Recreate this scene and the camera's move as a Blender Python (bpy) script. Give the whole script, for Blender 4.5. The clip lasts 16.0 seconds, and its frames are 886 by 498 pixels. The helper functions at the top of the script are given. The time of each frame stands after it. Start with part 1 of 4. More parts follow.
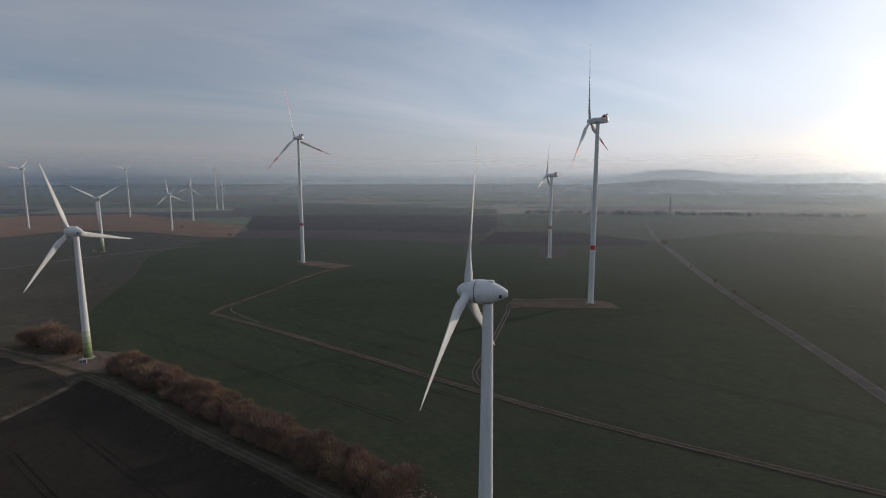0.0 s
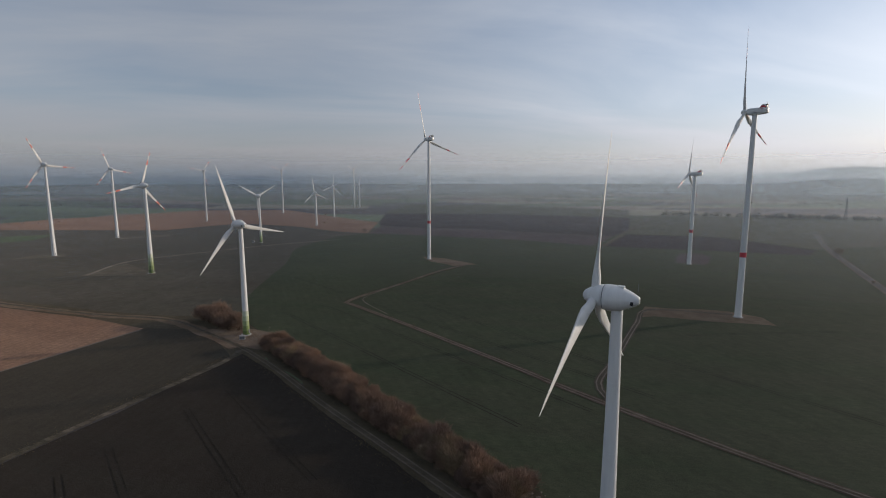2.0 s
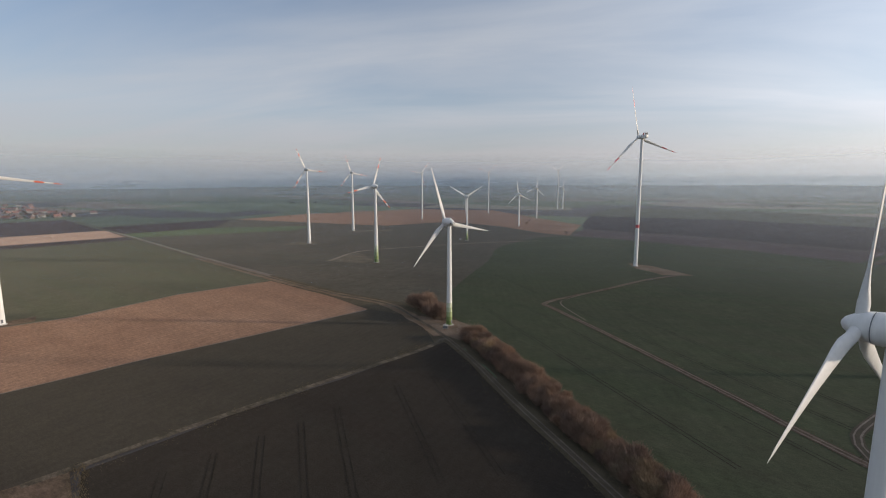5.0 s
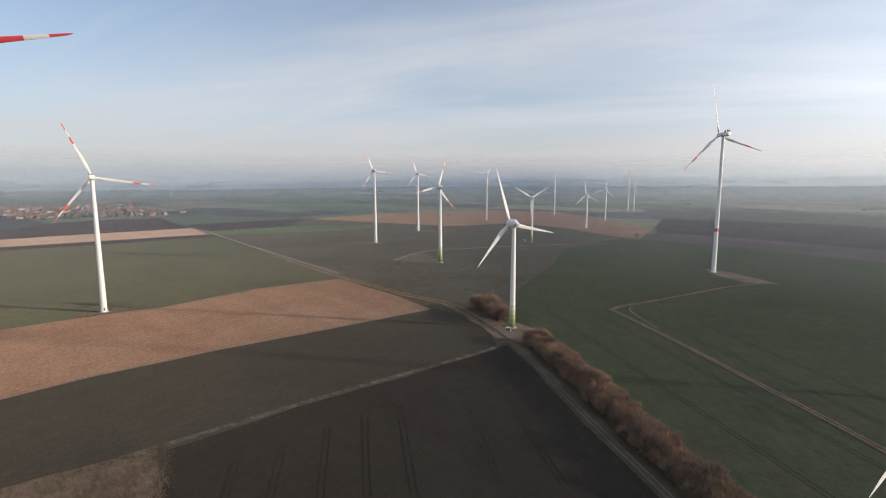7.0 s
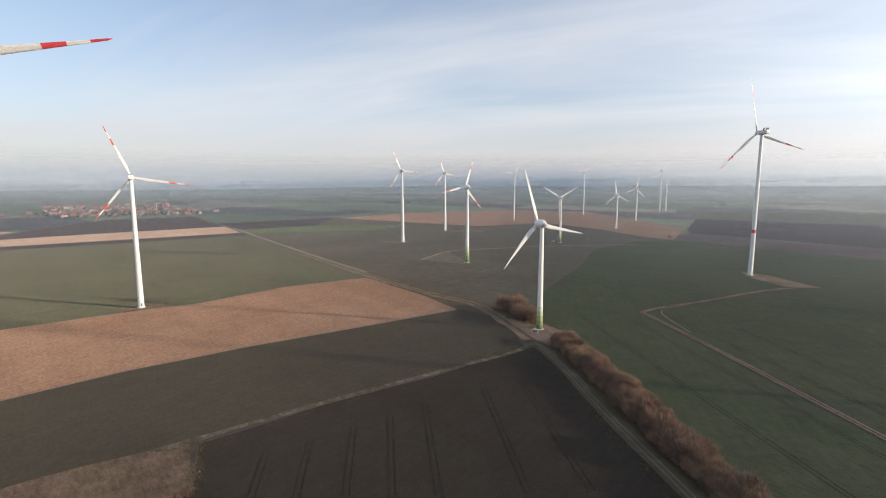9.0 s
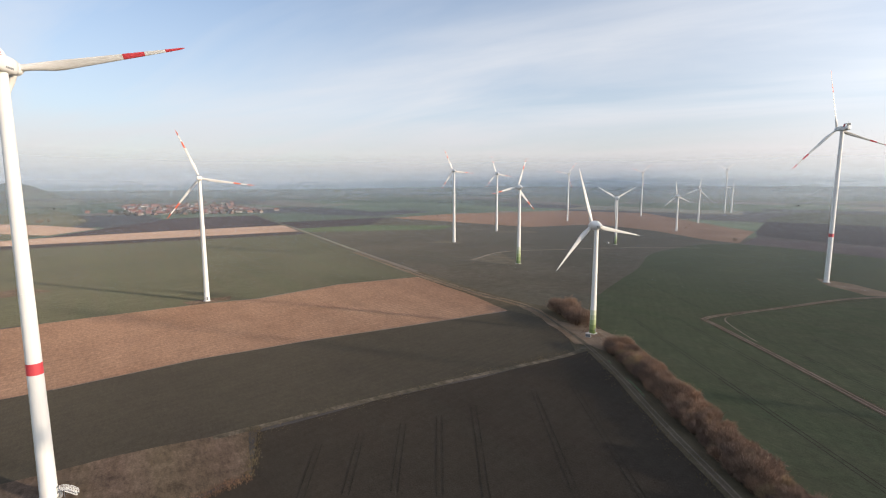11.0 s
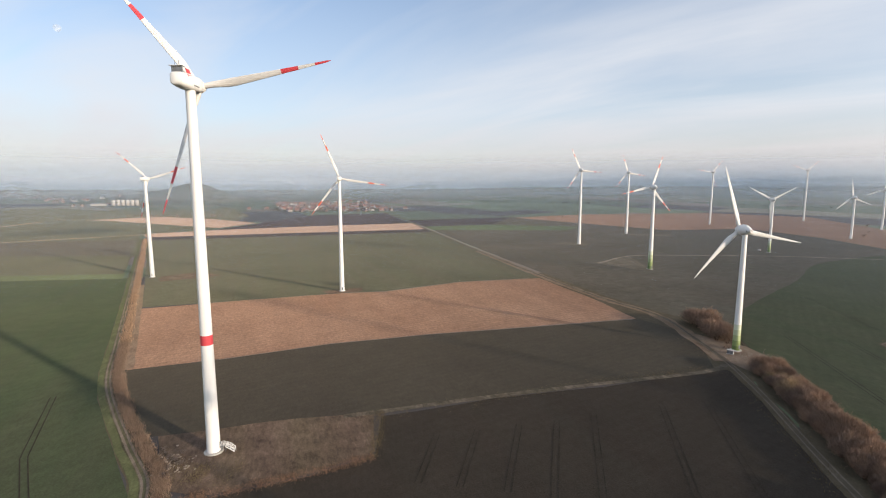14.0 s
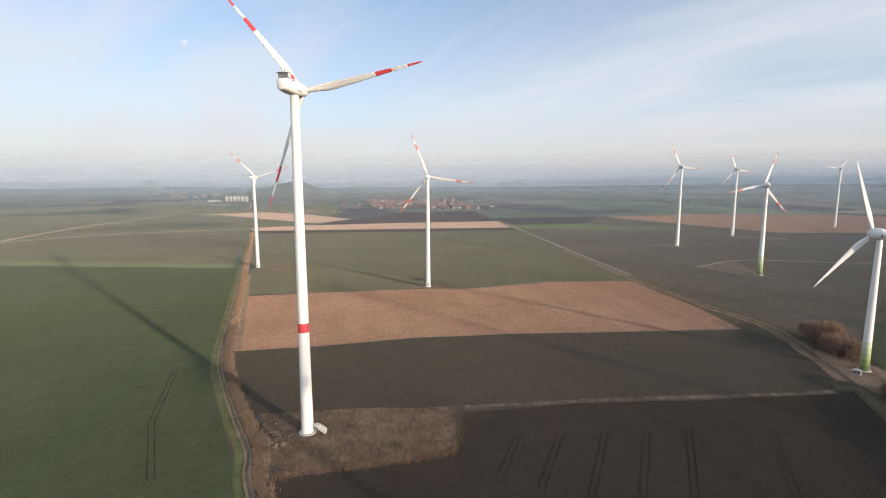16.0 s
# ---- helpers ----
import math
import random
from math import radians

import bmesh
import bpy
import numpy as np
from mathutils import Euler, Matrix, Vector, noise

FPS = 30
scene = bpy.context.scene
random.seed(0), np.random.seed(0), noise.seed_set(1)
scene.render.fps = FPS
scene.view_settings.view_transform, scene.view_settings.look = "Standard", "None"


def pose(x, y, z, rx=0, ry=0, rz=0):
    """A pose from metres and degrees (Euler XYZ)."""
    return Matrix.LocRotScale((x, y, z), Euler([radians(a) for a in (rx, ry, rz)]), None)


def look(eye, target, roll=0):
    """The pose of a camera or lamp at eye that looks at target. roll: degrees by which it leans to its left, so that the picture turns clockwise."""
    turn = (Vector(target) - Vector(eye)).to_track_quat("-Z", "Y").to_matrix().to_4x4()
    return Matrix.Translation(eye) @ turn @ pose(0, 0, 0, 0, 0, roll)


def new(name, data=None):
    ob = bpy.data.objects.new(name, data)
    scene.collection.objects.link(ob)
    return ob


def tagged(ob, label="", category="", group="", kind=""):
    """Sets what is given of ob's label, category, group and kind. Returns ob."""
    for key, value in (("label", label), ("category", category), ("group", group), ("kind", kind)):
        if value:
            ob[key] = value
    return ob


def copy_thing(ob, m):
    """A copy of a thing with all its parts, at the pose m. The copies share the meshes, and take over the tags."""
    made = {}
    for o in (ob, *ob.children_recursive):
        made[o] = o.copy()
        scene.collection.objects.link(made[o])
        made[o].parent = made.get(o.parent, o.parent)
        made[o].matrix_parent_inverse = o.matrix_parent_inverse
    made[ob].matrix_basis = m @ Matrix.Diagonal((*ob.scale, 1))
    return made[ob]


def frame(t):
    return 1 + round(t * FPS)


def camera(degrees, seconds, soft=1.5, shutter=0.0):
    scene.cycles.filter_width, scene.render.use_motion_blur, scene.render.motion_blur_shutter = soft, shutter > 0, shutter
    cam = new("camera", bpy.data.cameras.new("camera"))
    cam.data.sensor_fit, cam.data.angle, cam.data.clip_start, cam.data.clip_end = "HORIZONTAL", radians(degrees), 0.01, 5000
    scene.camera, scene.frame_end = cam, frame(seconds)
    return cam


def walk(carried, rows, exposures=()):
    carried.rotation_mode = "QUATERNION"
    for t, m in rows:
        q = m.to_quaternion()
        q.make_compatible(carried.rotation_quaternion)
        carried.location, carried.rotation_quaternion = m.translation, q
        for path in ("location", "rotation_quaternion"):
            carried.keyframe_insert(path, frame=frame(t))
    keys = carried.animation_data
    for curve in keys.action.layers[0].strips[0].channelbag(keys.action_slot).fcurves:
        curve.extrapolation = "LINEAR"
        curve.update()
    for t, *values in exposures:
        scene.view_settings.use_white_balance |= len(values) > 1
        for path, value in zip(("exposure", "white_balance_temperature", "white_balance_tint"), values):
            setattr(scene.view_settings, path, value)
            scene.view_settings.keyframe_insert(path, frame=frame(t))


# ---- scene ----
# ---------------------------------------------------------------- camera
EYE = 88.0
cam = camera(84.8, 16.0, soft=1.1)
# seconds, drift of the eye east, north and up, tilt, turn to the left
DRIFT = [
        (0, 1.25, -3.17, 0.53, -7.69, 0.0), (0.5, 1.25, -2.86, 0.48, -7.69, 2.58), (1, 1.21, -2.56, 0.43, -7.72, 6.52), (1.5, 1.14, -2.25, 0.38, -7.74, 10.3),
        (2, 1.07, -1.97, 0.3, -7.74, 14.64), (2.5, 1.01, -1.76, 0.18, -7.69, 18.77), (3, 0.94, -1.58, 0.06, -7.65, 23.03), (3.5, 0.88, -1.39, -0.06, -7.66, 27.02),
        (4, 0.8, -1.15, -0.13, -7.65, 31.68), (6.5, 0.55, -0.85, -0.12, -7.45, 43.77), (7, 0.27, -0.58, -0.07, -7.46, 45.75), (7.5, 0.0, -0.37, -0.02, -7.46, 47.08),
        (8, -0.24, -0.21, 0.03, -7.45, 47.73), (8.5, -0.4, -0.07, 0.09, -7.47, 48.11), (9, -0.45, 0.08, 0.13, -7.51, 48.94), (11.5, -0.39, 0.19, 0.12, -7.46, 55.98),
        (12, -0.22, 0.24, 0.09, -7.46, 56.75), (12.5, -0.04, 0.23, 0.04, -7.46, 59.11), (13, 0.07, 0.18, 0.02, -7.46, 62.84), (13.5, 0.11, 0.12, 0.02, -7.5, 66.59),
        (14, 0.12, 0.04, 0.04, -7.5, 69.48), (14.5, 0.14, -0.02, 0.06, -7.55, 71.88), (15, 0.17, -0.07, 0.08, -7.62, 74.44), (15.5, 0.18, -0.09, 0.1, -7.72, 76.92),
        (16, 0.21, -0.11, 0.1, -7.75, 79.64),
        ]
EXPOSE = [(0, -1.22, 6150, 10), (2, -1.06, 6230, 10), (4, -0.78, 6350, 10), (7, -0.25, 6520, 10), (9, -0.04, 6580, 10), (12, 0.0, 6580, 10), (16, 0.0, 6580, 10)]
walk(cam, [(t, pose(dx, dy, EYE + dz, 90 + pitch, 0, yaw)) for t, dx, dy, dz, pitch, yaw in DRIFT], EXPOSE)

# ---------------------------------------------------------------- sky and sun
SUN_YAW, SUN_UP = 55.0, 12.0
VEIL_LOW, VEIL_HIGH = (5.0, 4.45, 4.4), (5.3, 5.5, 5.9)
world = bpy.data.worlds.new("world")
scene.world = world
world.use_nodes = True
wt = world.node_tree
wt.nodes.clear()


def wnode(kind, **values):
    n = wt.nodes.new(kind)
    for key, value in values.items():
        n.inputs[key].default_value = value
    return n


w_out, w_bg = wnode("ShaderNodeOutputWorld"), wnode("ShaderNodeBackground", Strength=0.15)
sky = wnode("ShaderNodeTexSky")
sky.sky_type, sky.sun_disc = "NISHITA", False
sky.sun_elevation, sky.sun_rotation = radians(SUN_UP), radians(SUN_YAW)
sky.altitude, sky.air_density, sky.dust_density, sky.ozone_density = 150, 1.0, 1.2, 2.5
w_co = wnode("ShaderNodeTexCoord")
# thin streaked cirrus: the direction flattened onto a high sheet
w_sep = wnode("ShaderNodeSeparateXYZ")
wt.links.new(w_co.outputs["Generated"], w_sep.inputs[0])
w_up = wnode("ShaderNodeMath")
w_up.operation = "MAXIMUM"
w_up.inputs[1].default_value = 0.0
wt.links.new(w_sep.outputs["Z"], w_up.inputs[0])
w_add = wnode("ShaderNodeMath")
w_add.inputs[1].default_value = 0.17
wt.links.new(w_up.outputs[0], w_add.inputs[0])
w_div = wnode("ShaderNodeVectorMath")
w_div.operation = "DIVIDE"
w_com = wnode("ShaderNodeCombineXYZ")
for axis in "XYZ":
    wt.links.new(w_add.outputs[0], w_com.inputs[axis])
wt.links.new(w_co.outputs["Generated"], w_div.inputs[0])
wt.links.new(w_com.outputs[0], w_div.inputs[1])
w_rot = wnode("ShaderNodeMapping", Rotation=(0, 0, radians(-28)))
w_map = wnode("ShaderNodeMapping", Location=(3.1, 1.7, 0.0), Scale=(0.46, 1.15, 0.0))
wt.links.new(w_div.outputs[0], w_rot.inputs["Vector"])
wt.links.new(w_rot.outputs[0], w_map.inputs["Vector"])
w_noise = wnode("ShaderNodeTexNoise", Scale=1.1, Detail=6.0, Roughness=0.52, Distortion=0.5)
wt.links.new(w_map.outputs[0], w_noise.inputs["Vector"])


def wrange(value, a, b, c, d):
    n = wnode("ShaderNodeMapRange", **{"From Min": a, "From Max": b, "To Min": c, "To Max": d})
    wt.links.new(value, n.inputs["Value"])
    return n.outputs[0]


def wmix(factor, a, b):
    n = wnode("ShaderNodeMix")
    n.data_type = "RGBA"
    for key, value in (("Factor", factor), ("A", a), ("B", b)):
        if isinstance(value, tuple):
            n.inputs[key].default_value = (*value, 1)
        elif isinstance(value, float):
            n.inputs[key].default_value = value
        else:
            wt.links.new(value, n.inputs[key])
    return n.outputs["Result"]


# a veil of high thin cloud over the clear sky, denser and rosier towards the horizon
veil = wmix(wrange(w_sep.outputs["Z"], 0.0, 0.14, 0, 1), VEIL_LOW, VEIL_HIGH)
# thin cloud scatters forward: it shines towards the sun
w_dot = wnode("ShaderNodeVectorMath")
w_dot.operation = "DOT_PRODUCT"
w_dot.inputs[1].default_value = (math.sin(radians(SUN_YAW)) * math.cos(radians(SUN_UP)), math.cos(radians(SUN_YAW)) * math.cos(radians(SUN_UP)), math.sin(radians(SUN_UP)))
wt.links.new(w_co.outputs["Generated"], w_dot.inputs[0])
w_pow = wnode("ShaderNodeMath")
w_pow.operation = "POWER"
w_pow.inputs[1].default_value = 2.0
wt.links.new(wrange(w_dot.outputs["Value"], 0.0, 1.0, 0.0, 1.0), w_pow.inputs[0])
w_gain = wnode("ShaderNodeVectorMath")
w_gain.operation = "SCALE"
wt.links.new(veil, w_gain.inputs[0])
wt.links.new(wrange(w_pow.outputs[0], 0.0, 1.0, 1.0, 2.75), w_gain.inputs["Scale"])
veil = w_gain.outputs[0]
cover = wnode("ShaderNodeMath")
cover.operation, cover.use_clamp = "ADD", True
streak = wnode("ShaderNodeMath")
streak.operation = "MULTIPLY"
wt.links.new(wrange(w_noise.outputs["Fac"], 0.36, 0.72, 0.0, 0.50), streak.inputs[0])
wt.links.new(wrange(w_sep.outputs["Z"], 0.0, 0.16, 0.2, 1.0), streak.inputs[1])
wt.links.new(streak.outputs[0], cover.inputs[0])
wt.links.new(wrange(w_sep.outputs["Z"], 0.0, 0.36, 0.76, 0.20), cover.inputs[1])
clear = wnode("ShaderNodeMix")
clear.data_type, clear.blend_type = "RGBA", "MULTIPLY"
clear.inputs["Factor"].default_value = 1.0
clear.inputs["B"].default_value = (1.34, 1.36, 1.44, 1)
wt.links.new(sky.outputs[0], clear.inputs["A"])
wt.links.new(wmix(cover.outputs[0], clear.outputs["Result"], veil), w_bg.inputs["Color"])
wt.links.new(w_bg.outputs[0], w_out.inputs[0])

TO_SUN = Vector((math.sin(radians(SUN_YAW)) * math.cos(radians(SUN_UP)), math.cos(radians(SUN_YAW)) * math.cos(radians(SUN_UP)),
                 math.sin(radians(SUN_UP))))
sun = new("sun", bpy.data.lights.new("sun", "SUN"))
sun.data.energy, sun.data.angle, sun.data.color = 4.6, radians(1.5), (1.0, 0.82, 0.62)
sun.matrix_world = look(TO_SUN * 400, (0, 0, 0))

# ---------------------------------------------------------------- materials


class Mat:
    """A node material with a short way to wire it."""

    def __init__(self, name, rough=0.9, metal=0.0):
        self.m = bpy.data.materials.new(name)
        self.m.use_nodes = True
        self.t = self.m.node_tree
        self.b = self.t.nodes["Principled BSDF"]
        self.b.inputs["Roughness"].default_value, self.b.inputs["Metallic"].default_value = rough, metal

    def node(self, kind, **values):
        n = self.t.nodes.new(kind)
        for key, value in values.items():
            n.inputs[key].default_value = value
        return n

    def link(self, a, b):
        self.t.links.new(a, b)

    def place(self, turn=0.0, scale=(1, 1, 1)):
        co, mp = self.node("ShaderNodeNewGeometry"), self.node("ShaderNodeMapping", Rotation=(0, 0, radians(turn)), Scale=scale)
        self.link(co.outputs["Position"], mp.inputs["Vector"])
        return mp.outputs[0]

    def noise(self, where, scale, detail=4.0, rough=0.55):
        n = self.node("ShaderNodeTexNoise", Scale=scale, Detail=detail, Roughness=rough)
        self.link(where, n.inputs["Vector"])
        return n.outputs["Fac"]

    def span(self, value, a, b, c=0.0, d=1.0):
        n = self.node("ShaderNodeMapRange", **{"From Min": a, "From Max": b, "To Min": c, "To Max": d})
        self.link(value, n.inputs["Value"])
        return n.outputs[0]

    def mix(self, factor, a, b, how="MIX"):
        n = self.node("ShaderNodeMix")
        n.data_type, n.blend_type = "RGBA", how
        for key, value in (("Factor", factor), ("A", a), ("B", b)):
            if isinstance(value, (tuple, list)):
                n.inputs[key].default_value = (*value, 1)
            elif isinstance(value, (int, float)):
                n.inputs[key].default_value = value
            else:
                self.link(value, n.inputs[key])
        return n.outputs["Result"]

    def colour(self, value):
        if isinstance(value, tuple):
            self.b.inputs["Base Color"].default_value = (*value, 1)
        else:
            self.link(value, self.b.inputs["Base Color"])
        return self

    def bump(self, value, strength=0.4, distance=0.2):
        n = self.node("ShaderNodeBump", Strength=strength, Distance=distance)
        self.link(value, n.inputs["Height"])
        self.link(n.outputs[0], self.b.inputs["Normal"])
        return self


def soil_mat(name, dark, light, third, turn, row=0.0, bump=0.5, patch=0.012, blotch=0.22, grain=0.15, rough=1.0):
    """Field soil or crop: broad patches, fine grain and drill rows along one direction."""
    m = Mat(name, 0.95)
    p = m.place(turn)
    wide = m.span(m.noise(p, patch, 5, 0.6), 0.35, 0.65)
    long = m.span(m.noise(m.place(turn, (0.004, 0.06, 1)), 1.0, 4, 0.6), 0.35, 0.68)
    fine = m.span(m.noise(p, 1.7, 6, 0.7), 0.25, 0.75)
    c = m.mix(wide, dark, light)
    c = m.mix(m.span(long, 0, 1, 0, 0.6), c, third)
    c = m.mix(0.75, c, m.mix(fine, (0.62, 0.62, 0.62), (1.38, 1.38, 1.38)), "MULTIPLY")
    c = m.mix(0.8, c, m.mix(m.span(m.noise(p, 0.11, 5, 0.65), 0.3, 0.7), (1 - blotch, 1 - blotch, 1 - blotch), (1 + blotch, 1 + blotch, 1 + blotch)), "MULTIPLY")
    speck = m.span(m.noise(m.place(turn, (0.25, 0.7, 1)), 1.0, 4, 0.7), 0.32, 0.68)
    c = m.mix(1.0, c, m.mix(speck, (1 - grain,) * 3, (1 + grain,) * 3), "MULTIPLY")
    if row:
        w = m.node("ShaderNodeTexWave", Scale=0.5 * row, Distortion=1.6, Detail=3.0)
        w.bands_direction = "Y"
        w.inputs["Detail Scale"].default_value = 0.3
        m.link(p, w.inputs["Vector"])
        c = m.mix(0.22 if row > 0.15 else 0.1, c, m.mix(w.outputs["Fac"], (0.72, 0.72, 0.72), (1.25, 1.25, 1.25)), "MULTIPLY")
    m.b.inputs["Specular IOR Level"].default_value = 0.1
    m.b.inputs["Diffuse Roughness"].default_value = rough
    return m.colour(c).bump(m.noise(p, 1.6, 6, 0.7), bump, 0.3).m


FIELD_TURN = 80
M_GREEN = soil_mat("winter_wheat", (0.051, 0.061, 0.034), (0.065, 0.076, 0.042), (0.067, 0.066, 0.042), 55, 0.12, 0.5, 0.012, 0.15, 0.15, 0.5)
M_BRIGHT = soil_mat("young_crop", (0.082, 0.105, 0.054), (0.105, 0.132, 0.068), (0.092, 0.105, 0.058), 55, 0.12)
M_CROP = soil_mat("even_green_crop", (0.045, 0.059, 0.030), (0.058, 0.073, 0.037), (0.058, 0.061, 0.037), 55, 0.12, 0.5, 0.012, 0.14, 0.1)
M_LIGHT = soil_mat("light_green_strip", (0.092, 0.108, 0.056), (0.112, 0.130, 0.068), (0.102, 0.112, 0.062), 55, 0.1)
M_MEADOW = soil_mat("thin_crop", (0.082, 0.082, 0.052), (0.098, 0.097, 0.061), (0.102, 0.090, 0.062), FIELD_TURN, 0.1, 0.5, 0.012, 0.13)
M_DARK = soil_mat("dark_tilled_soil", (0.034, 0.027, 0.021), (0.046, 0.036, 0.027), (0.040, 0.035, 0.026), FIELD_TURN, 0.15, 0.5, 0.012, 0.09, 0.10)
M_OLIVE = soil_mat("olive_tilled_soil", (0.053, 0.045, 0.034), (0.066, 0.056, 0.041), (0.060, 0.052, 0.037), FIELD_TURN, 0.15, 0.5, 0.012, 0.09, 0.10)
M_SOIL = soil_mat("brown_tilled_soil", (0.082, 0.070, 0.053), (0.102, 0.087, 0.067), (0.084, 0.080, 0.056), FIELD_TURN, 0.15)
M_PLOUGH = soil_mat("ploughed_soil", (0.082, 0.062, 0.060), (0.108, 0.084, 0.078), (0.092, 0.070, 0.067), 20, 0.1)
M_PLUM = soil_mat("dark_ploughed_soil", (0.046, 0.034, 0.034), (0.062, 0.047, 0.046), (0.052, 0.040, 0.040), 20, 0.1)
M_STUBBLE = soil_mat("stubble_straw", (0.235, 0.136, 0.088), (0.305, 0.186, 0.124), (0.205, 0.126, 0.083), FIELD_TURN, 0.16, 0.9, 0.012, 0.10, 0.22)
M_STRIP = soil_mat("pale_stubble", (0.320, 0.220, 0.160), (0.385, 0.270, 0.200), (0.300, 0.210, 0.155), FIELD_TURN, 0.1)
M_STRIPGRASS = soil_mat("lane_grass", (0.076, 0.085, 0.040), (0.098, 0.106, 0.050), (0.092, 0.090, 0.050), 0, 0, 0.7, 0.1)
M_LANE = soil_mat("grassy_lane", (0.078, 0.076, 0.042), (0.112, 0.102, 0.060), (0.092, 0.078, 0.050), 0, 0, 0.7, 0.08, 0.3, 0.3)
M_TRACK = soil_mat("dirt_track", (0.082, 0.066, 0.048), (0.120, 0.096, 0.071), (0.080, 0.072, 0.048), 0, 0, 0.6, 0.05)
M_RUT = soil_mat("wheel_rut", (0.130, 0.105, 0.082), (0.190, 0.152, 0.118), (0.120, 0.100, 0.076), 0, 0, 0.5, 0.05)
M_TRAM = soil_mat("tramline_soil", (0.025, 0.021, 0.016), (0.036, 0.030, 0.023), (0.031, 0.026, 0.019), 0, 0, 0.6, 0.1)
M_PAD = soil_mat("gravel_pad", (0.085, 0.058, 0.043), (0.140, 0.099, 0.073), (0.100, 0.080, 0.048), 10, 0, 0.7, 0.05, 0.35, 0.3)
M_PADSOFT = soil_mat("grassy_gravel_pad", (0.110, 0.090, 0.065), (0.165, 0.132, 0.098), (0.100, 0.092, 0.060), 10, 0, 0.7, 0.06)
M_GRAVEL = soil_mat("grassy_gravel", (0.080, 0.066, 0.049), (0.160, 0.130, 0.100), (0.062, 0.058, 0.038), 0, 0, 0.8, 0.2, 0.35, 0.35)
M_SPOIL = soil_mat("bare_earth", (0.150, 0.100, 0.070), (0.220, 0.160, 0.115), (0.170, 0.130, 0.080), 40, 0, 0.9, 0.06)
M_PALE = soil_mat("pale_trodden_earth", (0.160, 0.115, 0.085), (0.235, 0.175, 0.130), (0.150, 0.115, 0.080), 40, 0, 0.9, 0.12)
M_RUT_PALE = soil_mat("dry_wheel_rut", (0.210, 0.165, 0.130), (0.285, 0.230, 0.185), (0.170, 0.138, 0.106), 0, 0, 0.5, 0.05)
M_VERGE = soil_mat("verge_grass", (0.078, 0.065, 0.042), (0.104, 0.086, 0.056), (0.090, 0.070, 0.048), 0, 0, 0.8, 0.08)
M_ROAD = soil_mat("worn_asphalt", (0.120, 0.106, 0.090), (0.160, 0.142, 0.120), (0.128, 0.114, 0.092), 0, 0, 0.3, 0.05)


def ground_mat():
    """The wide plain: a patchwork of far fields with their own crops."""
    m = Mat("plain_fields", 0.95)
    p = m.place(-12, (1 / 560, 1 / 270, 1))
    v = m.node("ShaderNodeTexVoronoi", Scale=1.0, Randomness=0.8)
    v.distance = "CHEBYCHEV"
    m.link(p, v.inputs["Vector"])
    sep = m.node("ShaderNodeSeparateColor")
    m.link(v.outputs["Color"], sep.inputs[0])
    ramp = m.node("ShaderNodeValToRGB")
    r = ramp.color_ramp
    r.interpolation = "CONSTANT"
    stops = [(0.0, (0.075, 0.096, 0.050)), (0.22, (0.155, 0.122, 0.094)), (0.36, (0.098, 0.126, 0.066)), (0.50, (0.170, 0.154, 0.106)),
             (0.64, (0.052, 0.044, 0.042)), (0.78, (0.190, 0.158, 0.115)), (0.88, (0.060, 0.080, 0.042))]
    r.elements[0].position, r.elements[0].color = stops[0][0], (*stops[0][1], 1)
    r.elements[1].position, r.elements[1].color = stops[-1][0], (*stops[-1][1], 1)
    for at, colour in stops[1:-1]:
        r.elements.new(at).color = (*colour, 1)
    m.link(sep.outputs["Red"], ramp.inputs[0])
    q = m.place(30)
    c = m.mix(0.7, ramp.outputs[0], m.mix(m.span(m.noise(q, 0.012, 6, 0.65), 0.3, 0.7), (0.65, 0.65, 0.65), (1.35, 1.35, 1.35)), "MULTIPLY")
    return m.colour(c).bump(m.noise(q, 0.4, 6, 0.7), 0.5, 0.5).m


M_PLAIN = ground_mat()


def paint_mat(name, colour, rough=0.4, dirt=0.12, streak=True):
    """Painted steel or gelcoat with faint run-down dirt and mottling."""
    m = Mat(name, rough)
    co = m.node("ShaderNodeTexCoord")
    mp = m.node("ShaderNodeMapping", Scale=(1.2, 1.2, 0.05 if streak else 1.2))
    m.link(co.outputs["Object"], mp.inputs["Vector"])
    run = m.span(m.noise(mp.outputs[0], 1.0, 5, 0.6), 0.4, 0.75)
    mott = m.span(m.noise(co.outputs["Object"], 0.35, 4, 0.6), 0.3, 0.7)
    dull = tuple(c * 0.72 for c in colour)
    c = m.mix(m.span(run, 0, 1, 0, dirt * 3), colour, dull)
    c = m.mix(m.span(mott, 0, 1, 0, dirt), c, dull)
    m.link(m.span(run, 0, 1, rough, rough + 0.2), m.b.inputs["Roughness"])
    return m.colour(c).m


